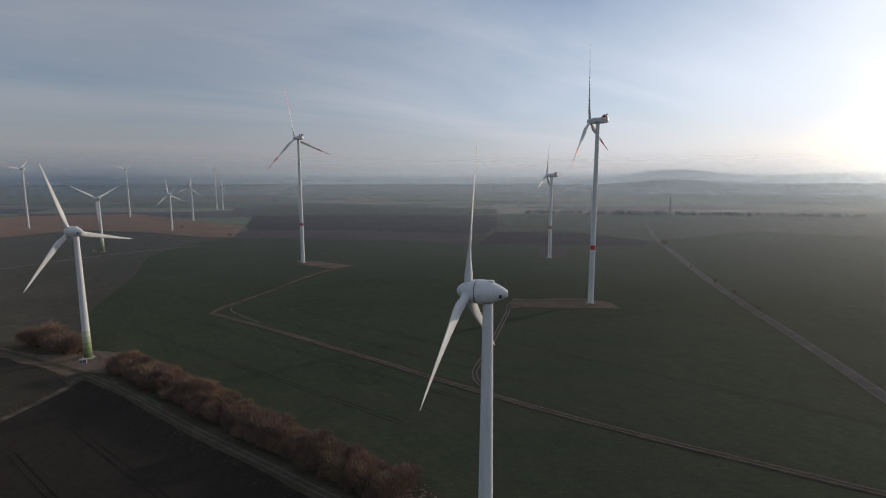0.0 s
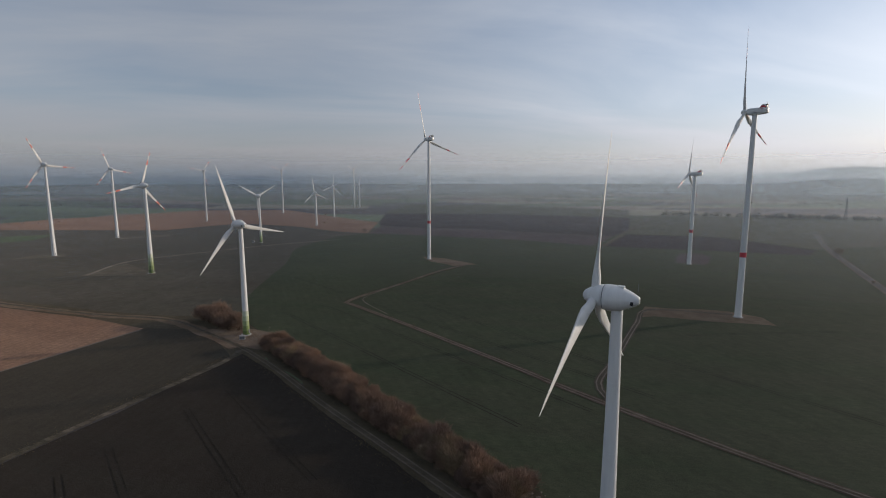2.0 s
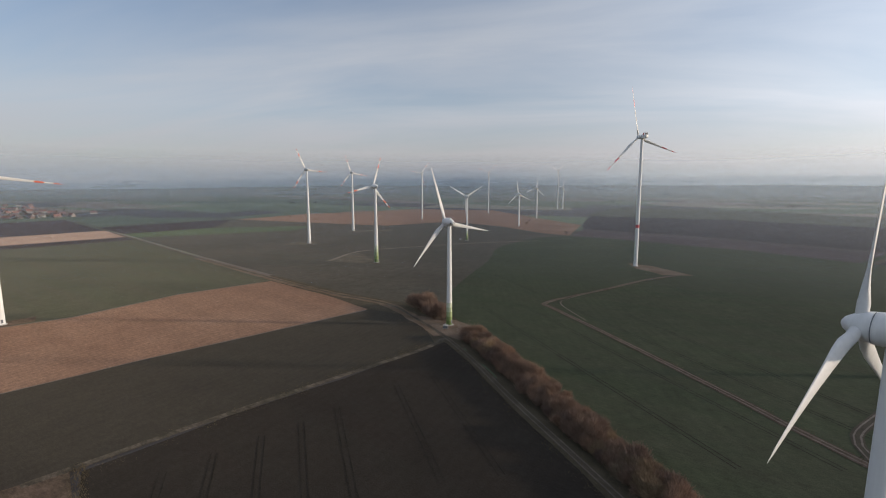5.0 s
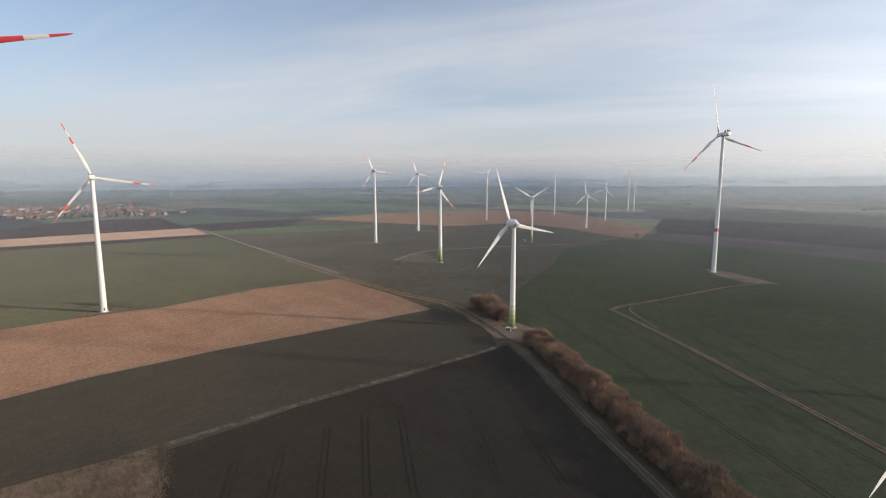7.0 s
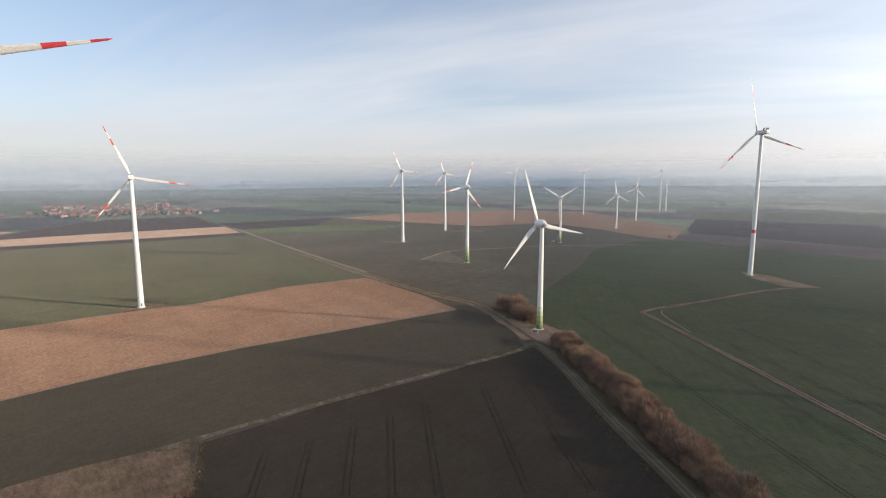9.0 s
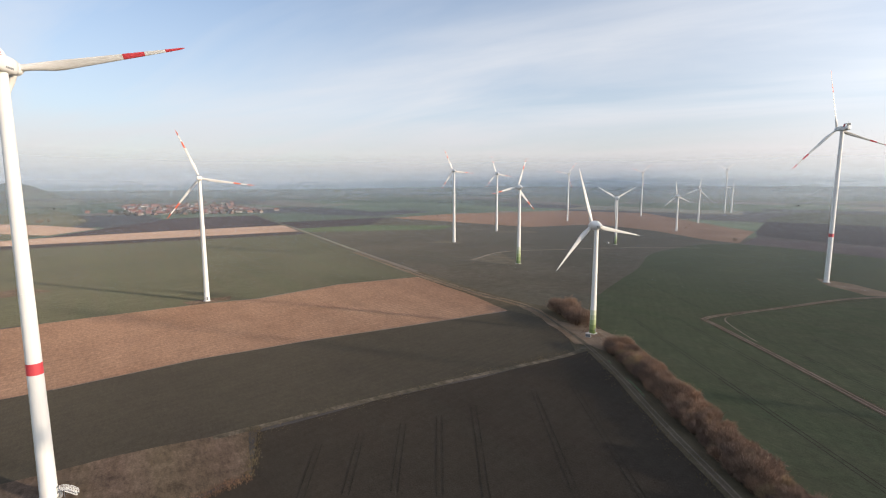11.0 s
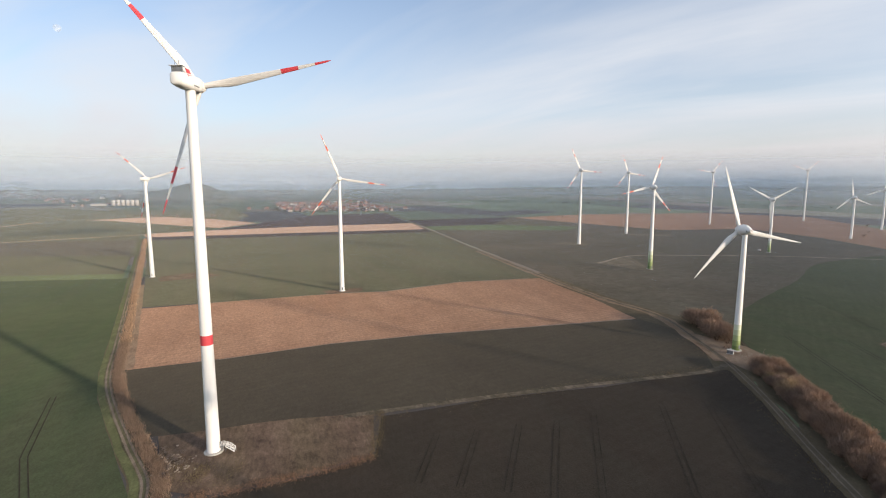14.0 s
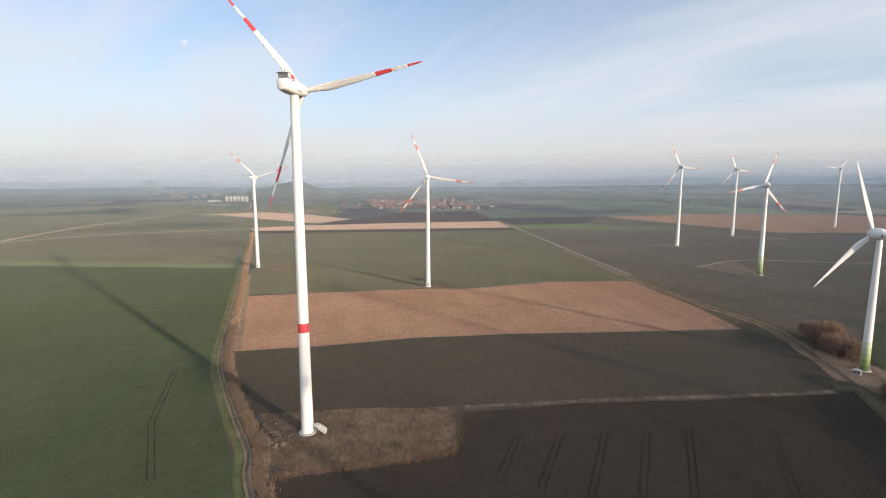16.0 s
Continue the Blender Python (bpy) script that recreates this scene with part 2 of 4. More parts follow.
M_WHITE = paint_mat("white_paint", (0.80, 0.79, 0.76))
M_BLADE = paint_mat("white_gelcoat", (0.72, 0.705, 0.675), 0.55, 0.1, False)
M_RED = paint_mat("signal_red_paint", (0.64, 0.070, 0.085), 0.4)
M_ORANGE = paint_mat("faded_red_paint", (0.66, 0.115, 0.050), 0.45)
M_GREENS = [paint_mat("green_paint", c, 0.5) for c in ((0.135, 0.19, 0.055), (0.22, 0.285, 0.10), (0.33, 0.39, 0.19), (0.47, 0.52, 0.32), (0.62, 0.65, 0.49))]
M_GREY = paint_mat("grey_metal", (0.16, 0.17, 0.18), 0.5)
M_BLACK = paint_mat("dark_hatch", (0.03, 0.03, 0.035), 0.5)
M_CONCRETE = paint_mat("concrete", (0.42, 0.40, 0.37), 0.85)

# ---------------------------------------------------------------- building helpers


def mesh_of(bm, name, material, smooth=False):
    me = bpy.data.meshes.new(name)
    if smooth:
        for f in bm.faces:
            f.smooth = True
    bm.to_mesh(me)
    bm.free()
    me.materials.append(material)
    return me


def part(name, bm, material, parent=None, label="", smooth=False):
    ob = new(name, bm if isinstance(bm, bpy.types.Mesh) else mesh_of(bm, name, material, smooth))
    if parent:
        ob.parent = parent
    if label:
        ob["label"] = label
    return ob


def box(bm, lo, hi, bevel=0.0):
    got = bmesh.ops.create_cube(bm, size=1.0)
    mid = [(a + b) / 2 for a, b in zip(lo, hi)]
    bmesh.ops.scale(bm, vec=[b - a for a, b in zip(lo, hi)], verts=got["verts"])
    bmesh.ops.translate(bm, vec=mid, verts=got["verts"])
    if bevel:
        edges = list({e for v in got["verts"] for e in v.link_edges})
        bmesh.ops.bevel(bm, geom=edges, offset=bevel, segments=2, affect="EDGES")
    return bm


def loft(bm, rings, closed=True, cap=True):
    """Skin a list of rings of points."""
    vs = [[bm.verts.new(p) for p in ring] for ring in rings]
    n = len(vs[0])
    for a, b in zip(vs, vs[1:]):
        for i in range(n if closed else n - 1):
            j = (i + 1) % n
            bm.faces.new((a[i], a[j], b[j], b[i]))
    if cap:
        bm.faces.new(list(reversed(vs[0])))
        bm.faces.new(vs[-1])
    bmesh.ops.recalc_face_normals(bm, faces=bm.faces)
    return bm


def lathe(rows, seg=28, cap=True):
    """Rings round z from rows of (radius, height)."""
    return loft(bmesh.new(), [[(r * math.cos(k * math.tau / seg), r * math.sin(k * math.tau / seg), z) for k in range(seg)] for r, z in rows], cap=cap)


def smooth_line(pts, step):
    """Points along a Catmull-Rom line, about step metres apart."""
    p = [Vector((*q, 0)) for q in pts]
    p = [p[0] * 2 - p[1], *p, p[-1] * 2 - p[-2]]
    out = []
    for a, b, c, d in zip(p, p[1:], p[2:], p[3:]):
        n = max(1, int((c - b).length / step))
        for k in range(n):
            u = k / n
            out.append(0.5 * ((2 * b) + (c - a) * u + (2 * a - 5 * b + 4 * c - d) * u * u + (3 * b - a - 3 * c + d) * u**3))
    out.append(p[-2])
    return out


def side(line, i):
    d = line[min(i + 1, len(line) - 1)] - line[max(i - 1, 0)]
    d.normalize()
    return Vector((-d.y, d.x, 0))


def ribbon_bm(pts, width, z, offset=0.0, step=6.0, rag=0.15, taper=False):
    line, bm, rows = smooth_line(pts, step), bmesh.new(), []
    for i, c in enumerate(line):
        s = side(line, i)
        w = width * (1 + rag * noise.noise(c * 0.09 + Vector((7, offset, 0)))) / 2
        w2 = width * (1 + rag * noise.noise(c * 0.09 + Vector((0, offset, 9)))) / 2
        a, b = c + s * (offset + w), c + s * (offset - w2)
        rows.append((bm.verts.new((a.x, a.y, z)), bm.verts.new((b.x, b.y, z))))
    for (a, b), (c, d) in zip(rows, rows[1:]):
        bm.faces.new((a, b, d, c))
    return bm


def field_bm(pts, z, step=14.0, rag=0.8):
    """A field's outline with slightly uneven edges."""
    bm, loop = bmesh.new(), []
    for a, b in zip(pts, pts[1:] + pts[:1]):
        a, b = Vector((*a, 0)), Vector((*b, 0))
        n = max(1, int((b - a).length / step))
        for k in range(n):
            c = a.lerp(b, k / n)
            c += Vector((noise.noise(c * 0.05), noise.noise(c * 0.05 + Vector((50, 0, 0))), 0)) * rag
            loop.append(bm.verts.new((c.x, c.y, z)))
    f = bm.faces.new(loop)
    f.normal_update()
    if f.normal.z < 0:
        f.normal_flip()
    bmesh.ops.triangulate(bm, faces=[f])
    return bm


def field(name, pts, material, label, z=0.06, rag=0.8, curved=False):
    if curved:
        ring = [pts[-2], pts[-1], *pts, pts[0], pts[1]]
        line = smooth_line(ring, 25.0)
        start = min(range(len(line)), key=lambda i: (line[i] - Vector((*pts[0], 0))).length)
        end = max(i for i in range(len(line)) if (line[i] - Vector((*pts[0], 0))).length < 0.5)
        pts = [(p.x, p.y) for p in line[start:end]]
    ob = part(name, field_bm(pts, z, rag=rag), material)
    return tagged(ob, label, "field", kind="structure")


def track(name, pts, width, label, z=0.2, ruts=True, material=None):
    ob = part(name, ribbon_bm(pts, width, z), material or M_TRACK)
    tagged(ob, label, "track", kind="structure")
    if ruts:
        for o in (-1.0, 1.0):
            part("wheel_rut", ribbon_bm(pts, 0.6 if name == "dirt_track" else 0.5, z + 0.05, o, rag=0.5), M_RUT_PALE if name == "dirt_track" else M_RUT, ob)
    return ob


def tramlines(parent, pairs, z=0.13):
    for a, b in pairs:
        for o in (-1.0, 1.0):
            part("tramline", ribbon_bm([a, b], 0.36, z, o, rag=0.5), M_TRAM, parent)


# ---------------------------------------------------------------- ground
def ridge(yaw):
    """Height of the far hills in the direction yaw (degrees to the left of straight ahead)."""
    h = 92 + 58 / (1 + math.exp((yaw - 62) / 8))
    h += 60 * math.exp(-((yaw + 25) / 4.5) ** 2) + 12 * math.exp(-((yaw + 42) / 12) ** 2)
    h += 14 * math.exp(-((yaw - 108) / 9) ** 2)
    return h + 9 * noise.noise(Vector((yaw * 0.11, 0, 3))) + 4 * noise.noise(Vector((yaw * 0.5, 0, 8)))


def smoothstep(a, b, x):
    u = min(1, max(0, (x - a) / (b - a)))
    return u * u * (3 - 2 * u)


def ground_height(x, y):
    r = math.hypot(x, y)
    if r < 2300:
        return 0.0
    yaw = math.degrees(math.atan2(-x, y))
    knoll = 88 * math.exp(-((yaw - 96.0) / 3.0) ** 2 - ((r - 3000) / 330) ** 2) + 40 * math.exp(-((yaw - 100.5) / 4) ** 2 - ((r - 3050) / 350) ** 2)
    return knoll + ridge(yaw) * smoothstep(2300, 4700, r) ** 3 + 3.0 * noise.noise(Vector((x, y, 0)) * 0.002) * smoothstep(2300, 3200, r)


def build_ground():
    radii = [0, 60, 150, 300, 600, 1000, 1500, 2000, 2300] + [2300 + 120 * k for k in range(1, 21)] + [4760, 4900]
    bm, seg, rings = bmesh.new(), 360, []
    for r in radii:
        ring = []
        for k in range(seg):
            a = k * math.tau / seg
            x, y = -r * math.sin(a), r * math.cos(a)
            ring.append((x, y, ground_height(x, y)))
        rings.append([bm.verts.new(q) for q in ring] if r else [bm.verts.new((0, 0, 0))])
    for k in range(seg):
        bm.faces.new((rings[0][0], rings[1][(k + 1) % seg], rings[1][k]))
    for a, b in zip(rings[1:], rings[2:]):
        for k in range(seg):
            j = (k + 1) % seg
            bm.faces.new((a[k], a[j], b[j], b[k]))
    bmesh.ops.recalc_face_normals(bm, faces=bm.faces)
    tagged(part("ground", bm, M_PLAIN, smooth=True), "wide farmland plain of green and brown fields rising to hazy hills", "ground", kind="structure")


build_ground()


def haze_mat(amount, full, top):
    """Distance haze put into a translucent sheet: lets most light through and scatters the rest, mostly onward;
    thinnest at the soil, fading out above.
    """
    m = Mat("distance_haze_sheet")
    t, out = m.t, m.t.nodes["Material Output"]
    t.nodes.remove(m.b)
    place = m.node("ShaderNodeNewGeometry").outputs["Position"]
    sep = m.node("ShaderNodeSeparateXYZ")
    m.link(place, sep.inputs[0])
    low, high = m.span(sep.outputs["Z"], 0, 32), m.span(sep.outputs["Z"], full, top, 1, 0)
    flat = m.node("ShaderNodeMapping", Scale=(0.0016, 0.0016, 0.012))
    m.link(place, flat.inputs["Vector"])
    haze_mottle = m.span(m.noise(flat.outputs[0], 1.0, 4, 0.6), 0.3, 0.7, 0.85, 1.15)
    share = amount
    for factor in (low, high, haze_mottle):
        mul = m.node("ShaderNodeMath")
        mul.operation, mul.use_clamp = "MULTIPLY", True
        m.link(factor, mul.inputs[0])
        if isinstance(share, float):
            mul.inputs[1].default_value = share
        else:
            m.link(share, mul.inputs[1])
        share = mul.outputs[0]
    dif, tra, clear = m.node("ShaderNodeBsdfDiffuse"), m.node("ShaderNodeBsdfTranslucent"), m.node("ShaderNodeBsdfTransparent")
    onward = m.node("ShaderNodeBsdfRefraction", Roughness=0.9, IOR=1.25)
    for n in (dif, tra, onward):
        n.inputs["Color"].default_value = (*HAZE_TINT, 1)
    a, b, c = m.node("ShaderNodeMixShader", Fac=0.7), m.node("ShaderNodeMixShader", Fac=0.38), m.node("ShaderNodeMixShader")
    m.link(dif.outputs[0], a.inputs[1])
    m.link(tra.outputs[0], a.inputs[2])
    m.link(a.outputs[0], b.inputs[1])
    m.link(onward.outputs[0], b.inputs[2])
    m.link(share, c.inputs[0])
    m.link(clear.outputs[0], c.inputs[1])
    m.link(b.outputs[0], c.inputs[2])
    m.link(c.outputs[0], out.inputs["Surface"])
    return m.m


HAZE_TINT = (0.80, 0.90, 1.0)
# see-through cylinders round the eye, added to imitate haze growing with distance
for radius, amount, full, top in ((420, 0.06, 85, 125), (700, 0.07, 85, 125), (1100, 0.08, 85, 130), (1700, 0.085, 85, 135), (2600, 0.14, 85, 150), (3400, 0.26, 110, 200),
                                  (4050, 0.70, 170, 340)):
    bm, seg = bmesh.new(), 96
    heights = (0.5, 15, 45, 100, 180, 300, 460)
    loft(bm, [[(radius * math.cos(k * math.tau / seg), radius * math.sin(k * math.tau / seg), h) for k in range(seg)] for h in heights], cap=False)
    tagged(part("haze_shell", bm, haze_mat(amount, full, top), smooth=True), "thin translucent shell added for the bluish haze over the far fields", "mist", kind="structure")

# fields, nearest first
LANE = [(-120, -22), (-144, -30), (-160, -33), (-186, -43), (-231, -59), (-262, -67), (-310, -75), (-490, -106), (-634, -131), (-912, -180)]
MAIN = [(-2313, 352), (-1500, 370), (-955, 315), (-590, 272), (-402, 254), (-310, 248), (-250, 250), (-208, 234), (-170, 216), (-134, 194),
        (-94, 166), (-50, 137), (20, 90), (120, 20)]
stubble = field("stubble_field", [(-262, -64), (-263, -21), (-268, 33), (-265, 92), (-249, 230), (-298, 239), (-394, 246), (-403, 168), (-388, 95),
                                  (-394, 58), (-396, -12), (-394, -87), (-330, -76)], M_STUBBLE, "pale brown stubble field with drill rows")
dark_near = field("dark_field", [(-262, -65), (-230, -57), (-187, -41), (-180, 0), (-177, 40), (-173, 87), (-168, 138), (-164, 201), (-184, 218),
                                 (-219, 236), (-247, 231), (-264, 92), (-267, 33), (-262, -21)], M_OLIVE, "dark brown tilled field beside the stubble")
dark_front = field("dark_field", [(-173, 40), (-147, 31), (-143, 10), (-142, -20), (-143, -29), (-118, -20), (-60, -2), (120, -20), (110, 14), (22, 86), (-50, 134), (-94, 163), (-134, 191),
                                  (-162, 207), (-166, 138), (-172, 87)], M_DARK, "dark tilled field with tramlines beside a hedge")
tramlines(dark_front, [((-146, 117), (-97, 83)), ((-142, 147), (-82, 104)), ((-149, 86), (-115, 63)), ((-153, 55), (-128, 40)), ((-140, 168), (-70, 118)), ((-151, 70), (-122, 51)), ((-147, 101), (-106, 73))])
crop_l = field("crop_field", [(-398, -84), (-396, -12), (-396, 58), (-390, 95), (-405, 168), (-396, 247), (-588, 268), (-868, 304), (-890, -175), (-634, -126),
                              (-490, -100)], M_MEADOW, "sparse green crop field round a wind turbine")
field("ploughed_strip", [(-890, -176), (-868, 305), (-925, 311), (-945, -186)], M_PLUM, "narrow strip of dark ploughed soil")
field("stubble_strip", [(-945, -187), (-925, 312), (-1085, 327), (-1075, 100), (-1050, -90), (-1010, -200)], M_STRIP, "pale straw coloured stubble strip")
field("ploughed_field", [(-1053, -88), (-1078, 100), (-1088, 326), (-1500, 368), (-1487, 158)], M_PLUM, "dark ploughed triangular field before a village")
field("green_field", [(-700, -150), (-1010, -205), (-1100, -90), (-1500, -30), (-2250, -120), (-2250, -900), (-1500, -1500), (-800, -1300), (-560, -600), (-640, -430), (-840, -560)], M_MEADOW,
      "wide dull green field before a far village", 0.03)
field("far_stubble", [(-1100, -83), (-1212, -10), (-1400, -120), (-1546, -264), (-1469, -419), (-1406, -343), (-1200, -170)], M_STRIP, "pale far stubble patch")
crop_w = field("green_field", [(-122, -26), (-147, -37.6), (-183, -50.6), (-229, -67.4), (-262, -75.4), (-310, -83.4), (-490, -114.4), (-530, -121.4), (-600, -420), (-300, -420),
                               (-60, -300), (-40, -60)], M_CROP, "smooth green winter crop field beside a lane")
tramlines(crop_w, [((-238, -85), (-186, -76)), ((-186, -76), (-148, -62))])
field("light_strip", [(-530, -126), (-556, -130), (-640, -430), (-600, -420)], M_LIGHT, "light green strip between two fields")
field("green_field", [(-558, -131), (-700, -155), (-840, -560), (-640, -430)], M_MEADOW, "dull green field beyond a light strip")
field("dark_field", [(-702, -156), (-905, -190), (-930, -420), (-826, -521)], M_SOIL, "brownish field along a pale farm road")
field("green_field", [(-330, 250), (-330, 800), (60, 960), (500, 960), (900, 700), (700, -100), (150, 30), (-40, 152), (-150, 228)], M_GREEN, "green field soil between the wheat plots", 0.03)
tagged(part("hedge_bank", ribbon_bm([(-160, 226), (-118, 198), (-84, 173), (-46, 146), (-6, 119), (40, 88)], 20.0, 0.1, 0.0, rag=0.3), M_VERGE), "rough grassy bank under a hedge", "verge", kind="structure")
tagged(part("verge", field_bm([(-420, 236), (-250, 228), (-178, 194), (-150, 194), (-138, 235), (-220, 282), (-420, 268)], 0.04), M_VERGE), "rough grass verge round a track junction", "verge", kind="structure")
crop_h = field("green_field", [(-170, 240), (-126, 203), (-94, 180), (-50, 150), (30, 98), (126, 35), (190, 20), (198, 194), (222, 282), (236, 340), (262, 457), (310, 655),
                               (288, 680), (45, 706), (-80, 752), (-341, 782), (-362, 608), (-300, 464), (-253, 345), (-215, 275)], M_GREEN,
               "large dark green winter wheat field under the turbines", 0.08, 1.5, True)
tramlines(crop_h, [((-205 + 17 * k, 262 + 24 * k), (-40 + 26 * k, 148 + 19 * k)) for k in range(4)] + [((-250, 400), (-175, 350)), ((40, 260), (170, 160)), ((70, 300), (160, 330)), ((-100, 330), (30, 232))], 0.12)
dark_d = field("dark_field", [(-254, 258), (-310, 256), (-400, 262), (-588, 280), (-900, 316), (-800, 560), (-740, 740), (-581, 836), (-402, 800), (-350, 785), (-335, 608),
                              (-275, 464), (-228, 345), (-200, 270)], M_SOIL, "wide dark brown tilled field with several wind turbines")
tagged(part("field_bank", field_bm([(-900, 316), (-985, 326), (-1180, 345), (-1200, 660), (-1000, 720), (-560, 1000), (-300, 850), (-300, 300)], 0.02), M_SOIL), "dark soil between the far field plots", "field", kind="structure")
field("bright_crop", [(-902, 317), (-985, 326), (-983, 488), (-860, 640), (-804, 560)], M_BRIGHT, "strip of light green young crop")
field("ploughed_field", [(-987, 326), (-1180, 345), (-1190, 640), (-985, 490)], M_PLUM, "dark ploughed field beside a farm track")
field("stubble_field", [(-980, 690), (-1170, 645), (-1220, 860), (-1160, 1320), (-900, 1420), (-640, 1200), (-417, 1020), (-346, 795), (-402, 805), (-535, 880),
                        (-704, 925), (-740, 745)], M_STUBBLE, "wide pale stubble field below far turbines")
field("ploughed_field", [(-338, 788), (-80, 760), (36, 712), (72, 850), (-120, 905), (-375, 930)], M_PLOUGH, "brown ploughed field behind the wheat")
field("ploughed_field", [(-376, 932), (-120, 907), (73, 852), (112, 977), (150, 1320), (-200, 1400), (-520, 1330), (-415, 1020)], M_PLUM, "broad dark ploughed field on the plain")
field("green_field", [(-522, 1334), (-200, 1404), (150, 1324), (190, 1700), (-225, 1954), (-635, 1899), (-560, 1450)], M_MEADOW, "hazy dull green field beyond ploughed soil")
field("ploughed_field", [(52, 712), (288, 684), (318, 735), (241, 880), (98, 890)], M_PLUM, "dark ploughed field with pointed corner")
field("green_field", [(322, 738), (300, 655), (250, 440), (222, 330), (202, 240), (188, 194), (186, 20), (700, -100), (900, 700), (600, 900)], M_GREEN,
      "hazy green field beyond a country road", 0.05)
field("green_field", [(100, 894), (243, 884), (322, 748), (600, 905), (900, 700), (1500, 800), (1500, 1400), (800, 1450), (300, 1420), (160, 1400)], M_MEADOW, "hazy dull green field before a row of trees")

# tracks and roads
tagged(part("trodden_earth", ribbon_bm(MAIN[3:9], 8.5, 0.15, -1.0, rag=0.5, step=4.0), M_SPOIL), "trodden pale earth beside a farm track", "verge", kind="structure")
track("farm_track", MAIN, 3.0, "pale farm track with two wheel ruts and grassy middle")
tagged(part("verge", ribbon_bm(MAIN, 5.2, 0.12, -0.6, rag=0.5), M_VERGE), "rough dry grass verge along a farm track", "verge", kind="structure")
lane = part("field_lane", ribbon_bm(LANE, 2.9, 0.2, 3.9, rag=0.3, step=3.0), M_LANE)
for o in (3.1, 4.7):
    part("wheel_rut", ribbon_bm(LANE, 0.75, 0.25, o, rag=0.4, step=3.0), M_RUT, lane)
tagged(lane, "grassy olive field lane beside a reed ditch", "track", kind="structure")
tagged(part("grass_strip", ribbon_bm(LANE, 2.4, 0.16, 6.7, rag=0.35, step=3.0), M_STRIPGRASS), "green grass strip along a field lane", "grass", kind="structure")
tagged(part("lane_bank", ribbon_bm(LANE, 11.0, 0.05, 3.0, rag=0.2, step=6.0), M_VERGE), "rough grass bank under a field lane", "verge", kind="structure")
tagged(part("verge", ribbon_bm(LANE, 2.4, 0.14, 0.2, rag=0.3, step=3.0), M_SPOIL), "dry brown ditch bank with dead reeds", "verge", kind="structure")
tagged(part("rough_strip", ribbon_bm(LANE[5:8], 4.6, 0.17, -3.6, rag=0.3, step=3.0), M_SPOIL), "pale rough earth strip between stubble and ditch", "verge", kind="structure")
track("gravel_track", [(-178, 26), (-177, 40), (-174, 87), (-169, 138), (-163, 196), (-168, 214)], 3.2, "gravel track across the dark field", 0.2, False, M_GRAVEL)
track("dirt_track", [(-105, 510), (-124, 467), (-142, 392), (-158, 328), (-146, 314), (-95, 278), (-23, 225), (4, 204), (64, 163), (126, 127), (190, 88)], 4.4,
      "brown dirt track bending through the wheat", material=M_PAD)
bend = bpy.data.objects["dirt_track"]
part("wheel_rut", ribbon_bm([(-143, 388), (-150, 350), (-150, 334), (-141, 321), (-116, 298)], 0.6, 0.27, 0, step=3.0, rag=0.6), M_RUT_PALE, bend)
track("dirt_track", [(110, 356), (58, 356), (44, 316), (26, 249), (16, 215), (20, 196)], 4.0, "dirt track to a turbine pad")
track("country_road", [(420, 980), (350, 790), (322, 700), (296, 610), (252, 457), (222, 340), (209, 282), (187, 194), (150, 60)], 5.0, "grey country road with worn edges", 0.2,
      False, M_ROAD)
road = bpy.data.objects["country_road"]
for o in (-3.0, 3.0):
    part("shoulder", ribbon_bm([(420, 980), (350, 790), (322, 700), (296, 610), (252, 457), (222, 340), (209, 282), (187, 194), (150, 60)], 0.8, 0.18, o, rag=0.5), M_RUT_PALE, road)
tagged(part("verge", ribbon_bm([(350, 790), (322, 700), (296, 610), (252, 457), (222, 340), (209, 282), (187, 194), (150, 60)], 9.0, 0.12, rag=0.4), M_VERGE), "rough grass verge beside a country road", "verge", kind="structure")
track("farm_road", [(-700, -640), (-826, -521), (-917, -408), (-993, -203), (-1020, -100)], 6.0, "pale farm road across the plain", 0.2, False, M_STRIP)
track("farm_road", [(-842, -531), (-1096, -538), (-1436, -496)], 7.0, "pale farm road across the plain", 0.22, False, M_STRIP)
track("dirt_track", [(-448, 356), (-480, 434), (-450, 520), (-415, 599), (-350, 690)], 3.2, "faint dirt track to a turbine", 0.2, False, M_RUT_PALE)
track("dirt_track", [(47, 708), (80, 840), (112, 980), (200, 1300)], 7.0, "faint field path between ploughed fields", 0.2, False)

# turbine pads
field("turbine_pad", [(-186, -38), (-184, -4), (-178, 38), (-149, 31), (-144, 10), (-144, -20), (-150, -30)], M_PAD, "gravel crane pad beside a tall turbine", 0.16, 1.5)
field("turbine_pad", [(-214, 238), (-200, 242), (-182, 246), (-166, 242), (-150, 226), (-157, 214), (-172, 217), (-190, 226)], M_PALE, "trodden earth pad below a turbine", 0.16, 2)
field("turbine_pad", [(-170, 552), (-140, 548), (-96, 514), (-118, 498), (-150, 520)], M_SPOIL, "brown earth pad below a turbine", 0.16, 3)
field("turbine_pad", [(128, 336), (126, 352), (108, 366), (56, 364), (46, 330), (58, 338), (100, 334)], M_SPOIL, "brown earth pad below a turbine", 0.16, 3)
field("turbine_pad", [(116, 580), (146, 574), (168, 640), (164, 668), (136, 660)], M_PLOUGH, "dark earth pad below a turbine", 0.16, 3)
field("turbine_pad", [(-452, 352), (-475, 425), (-430, 400), (-385, 378), (-400, 366)], M_PADSOFT, "pale gravel pad below a turbine", 0.16, 3)
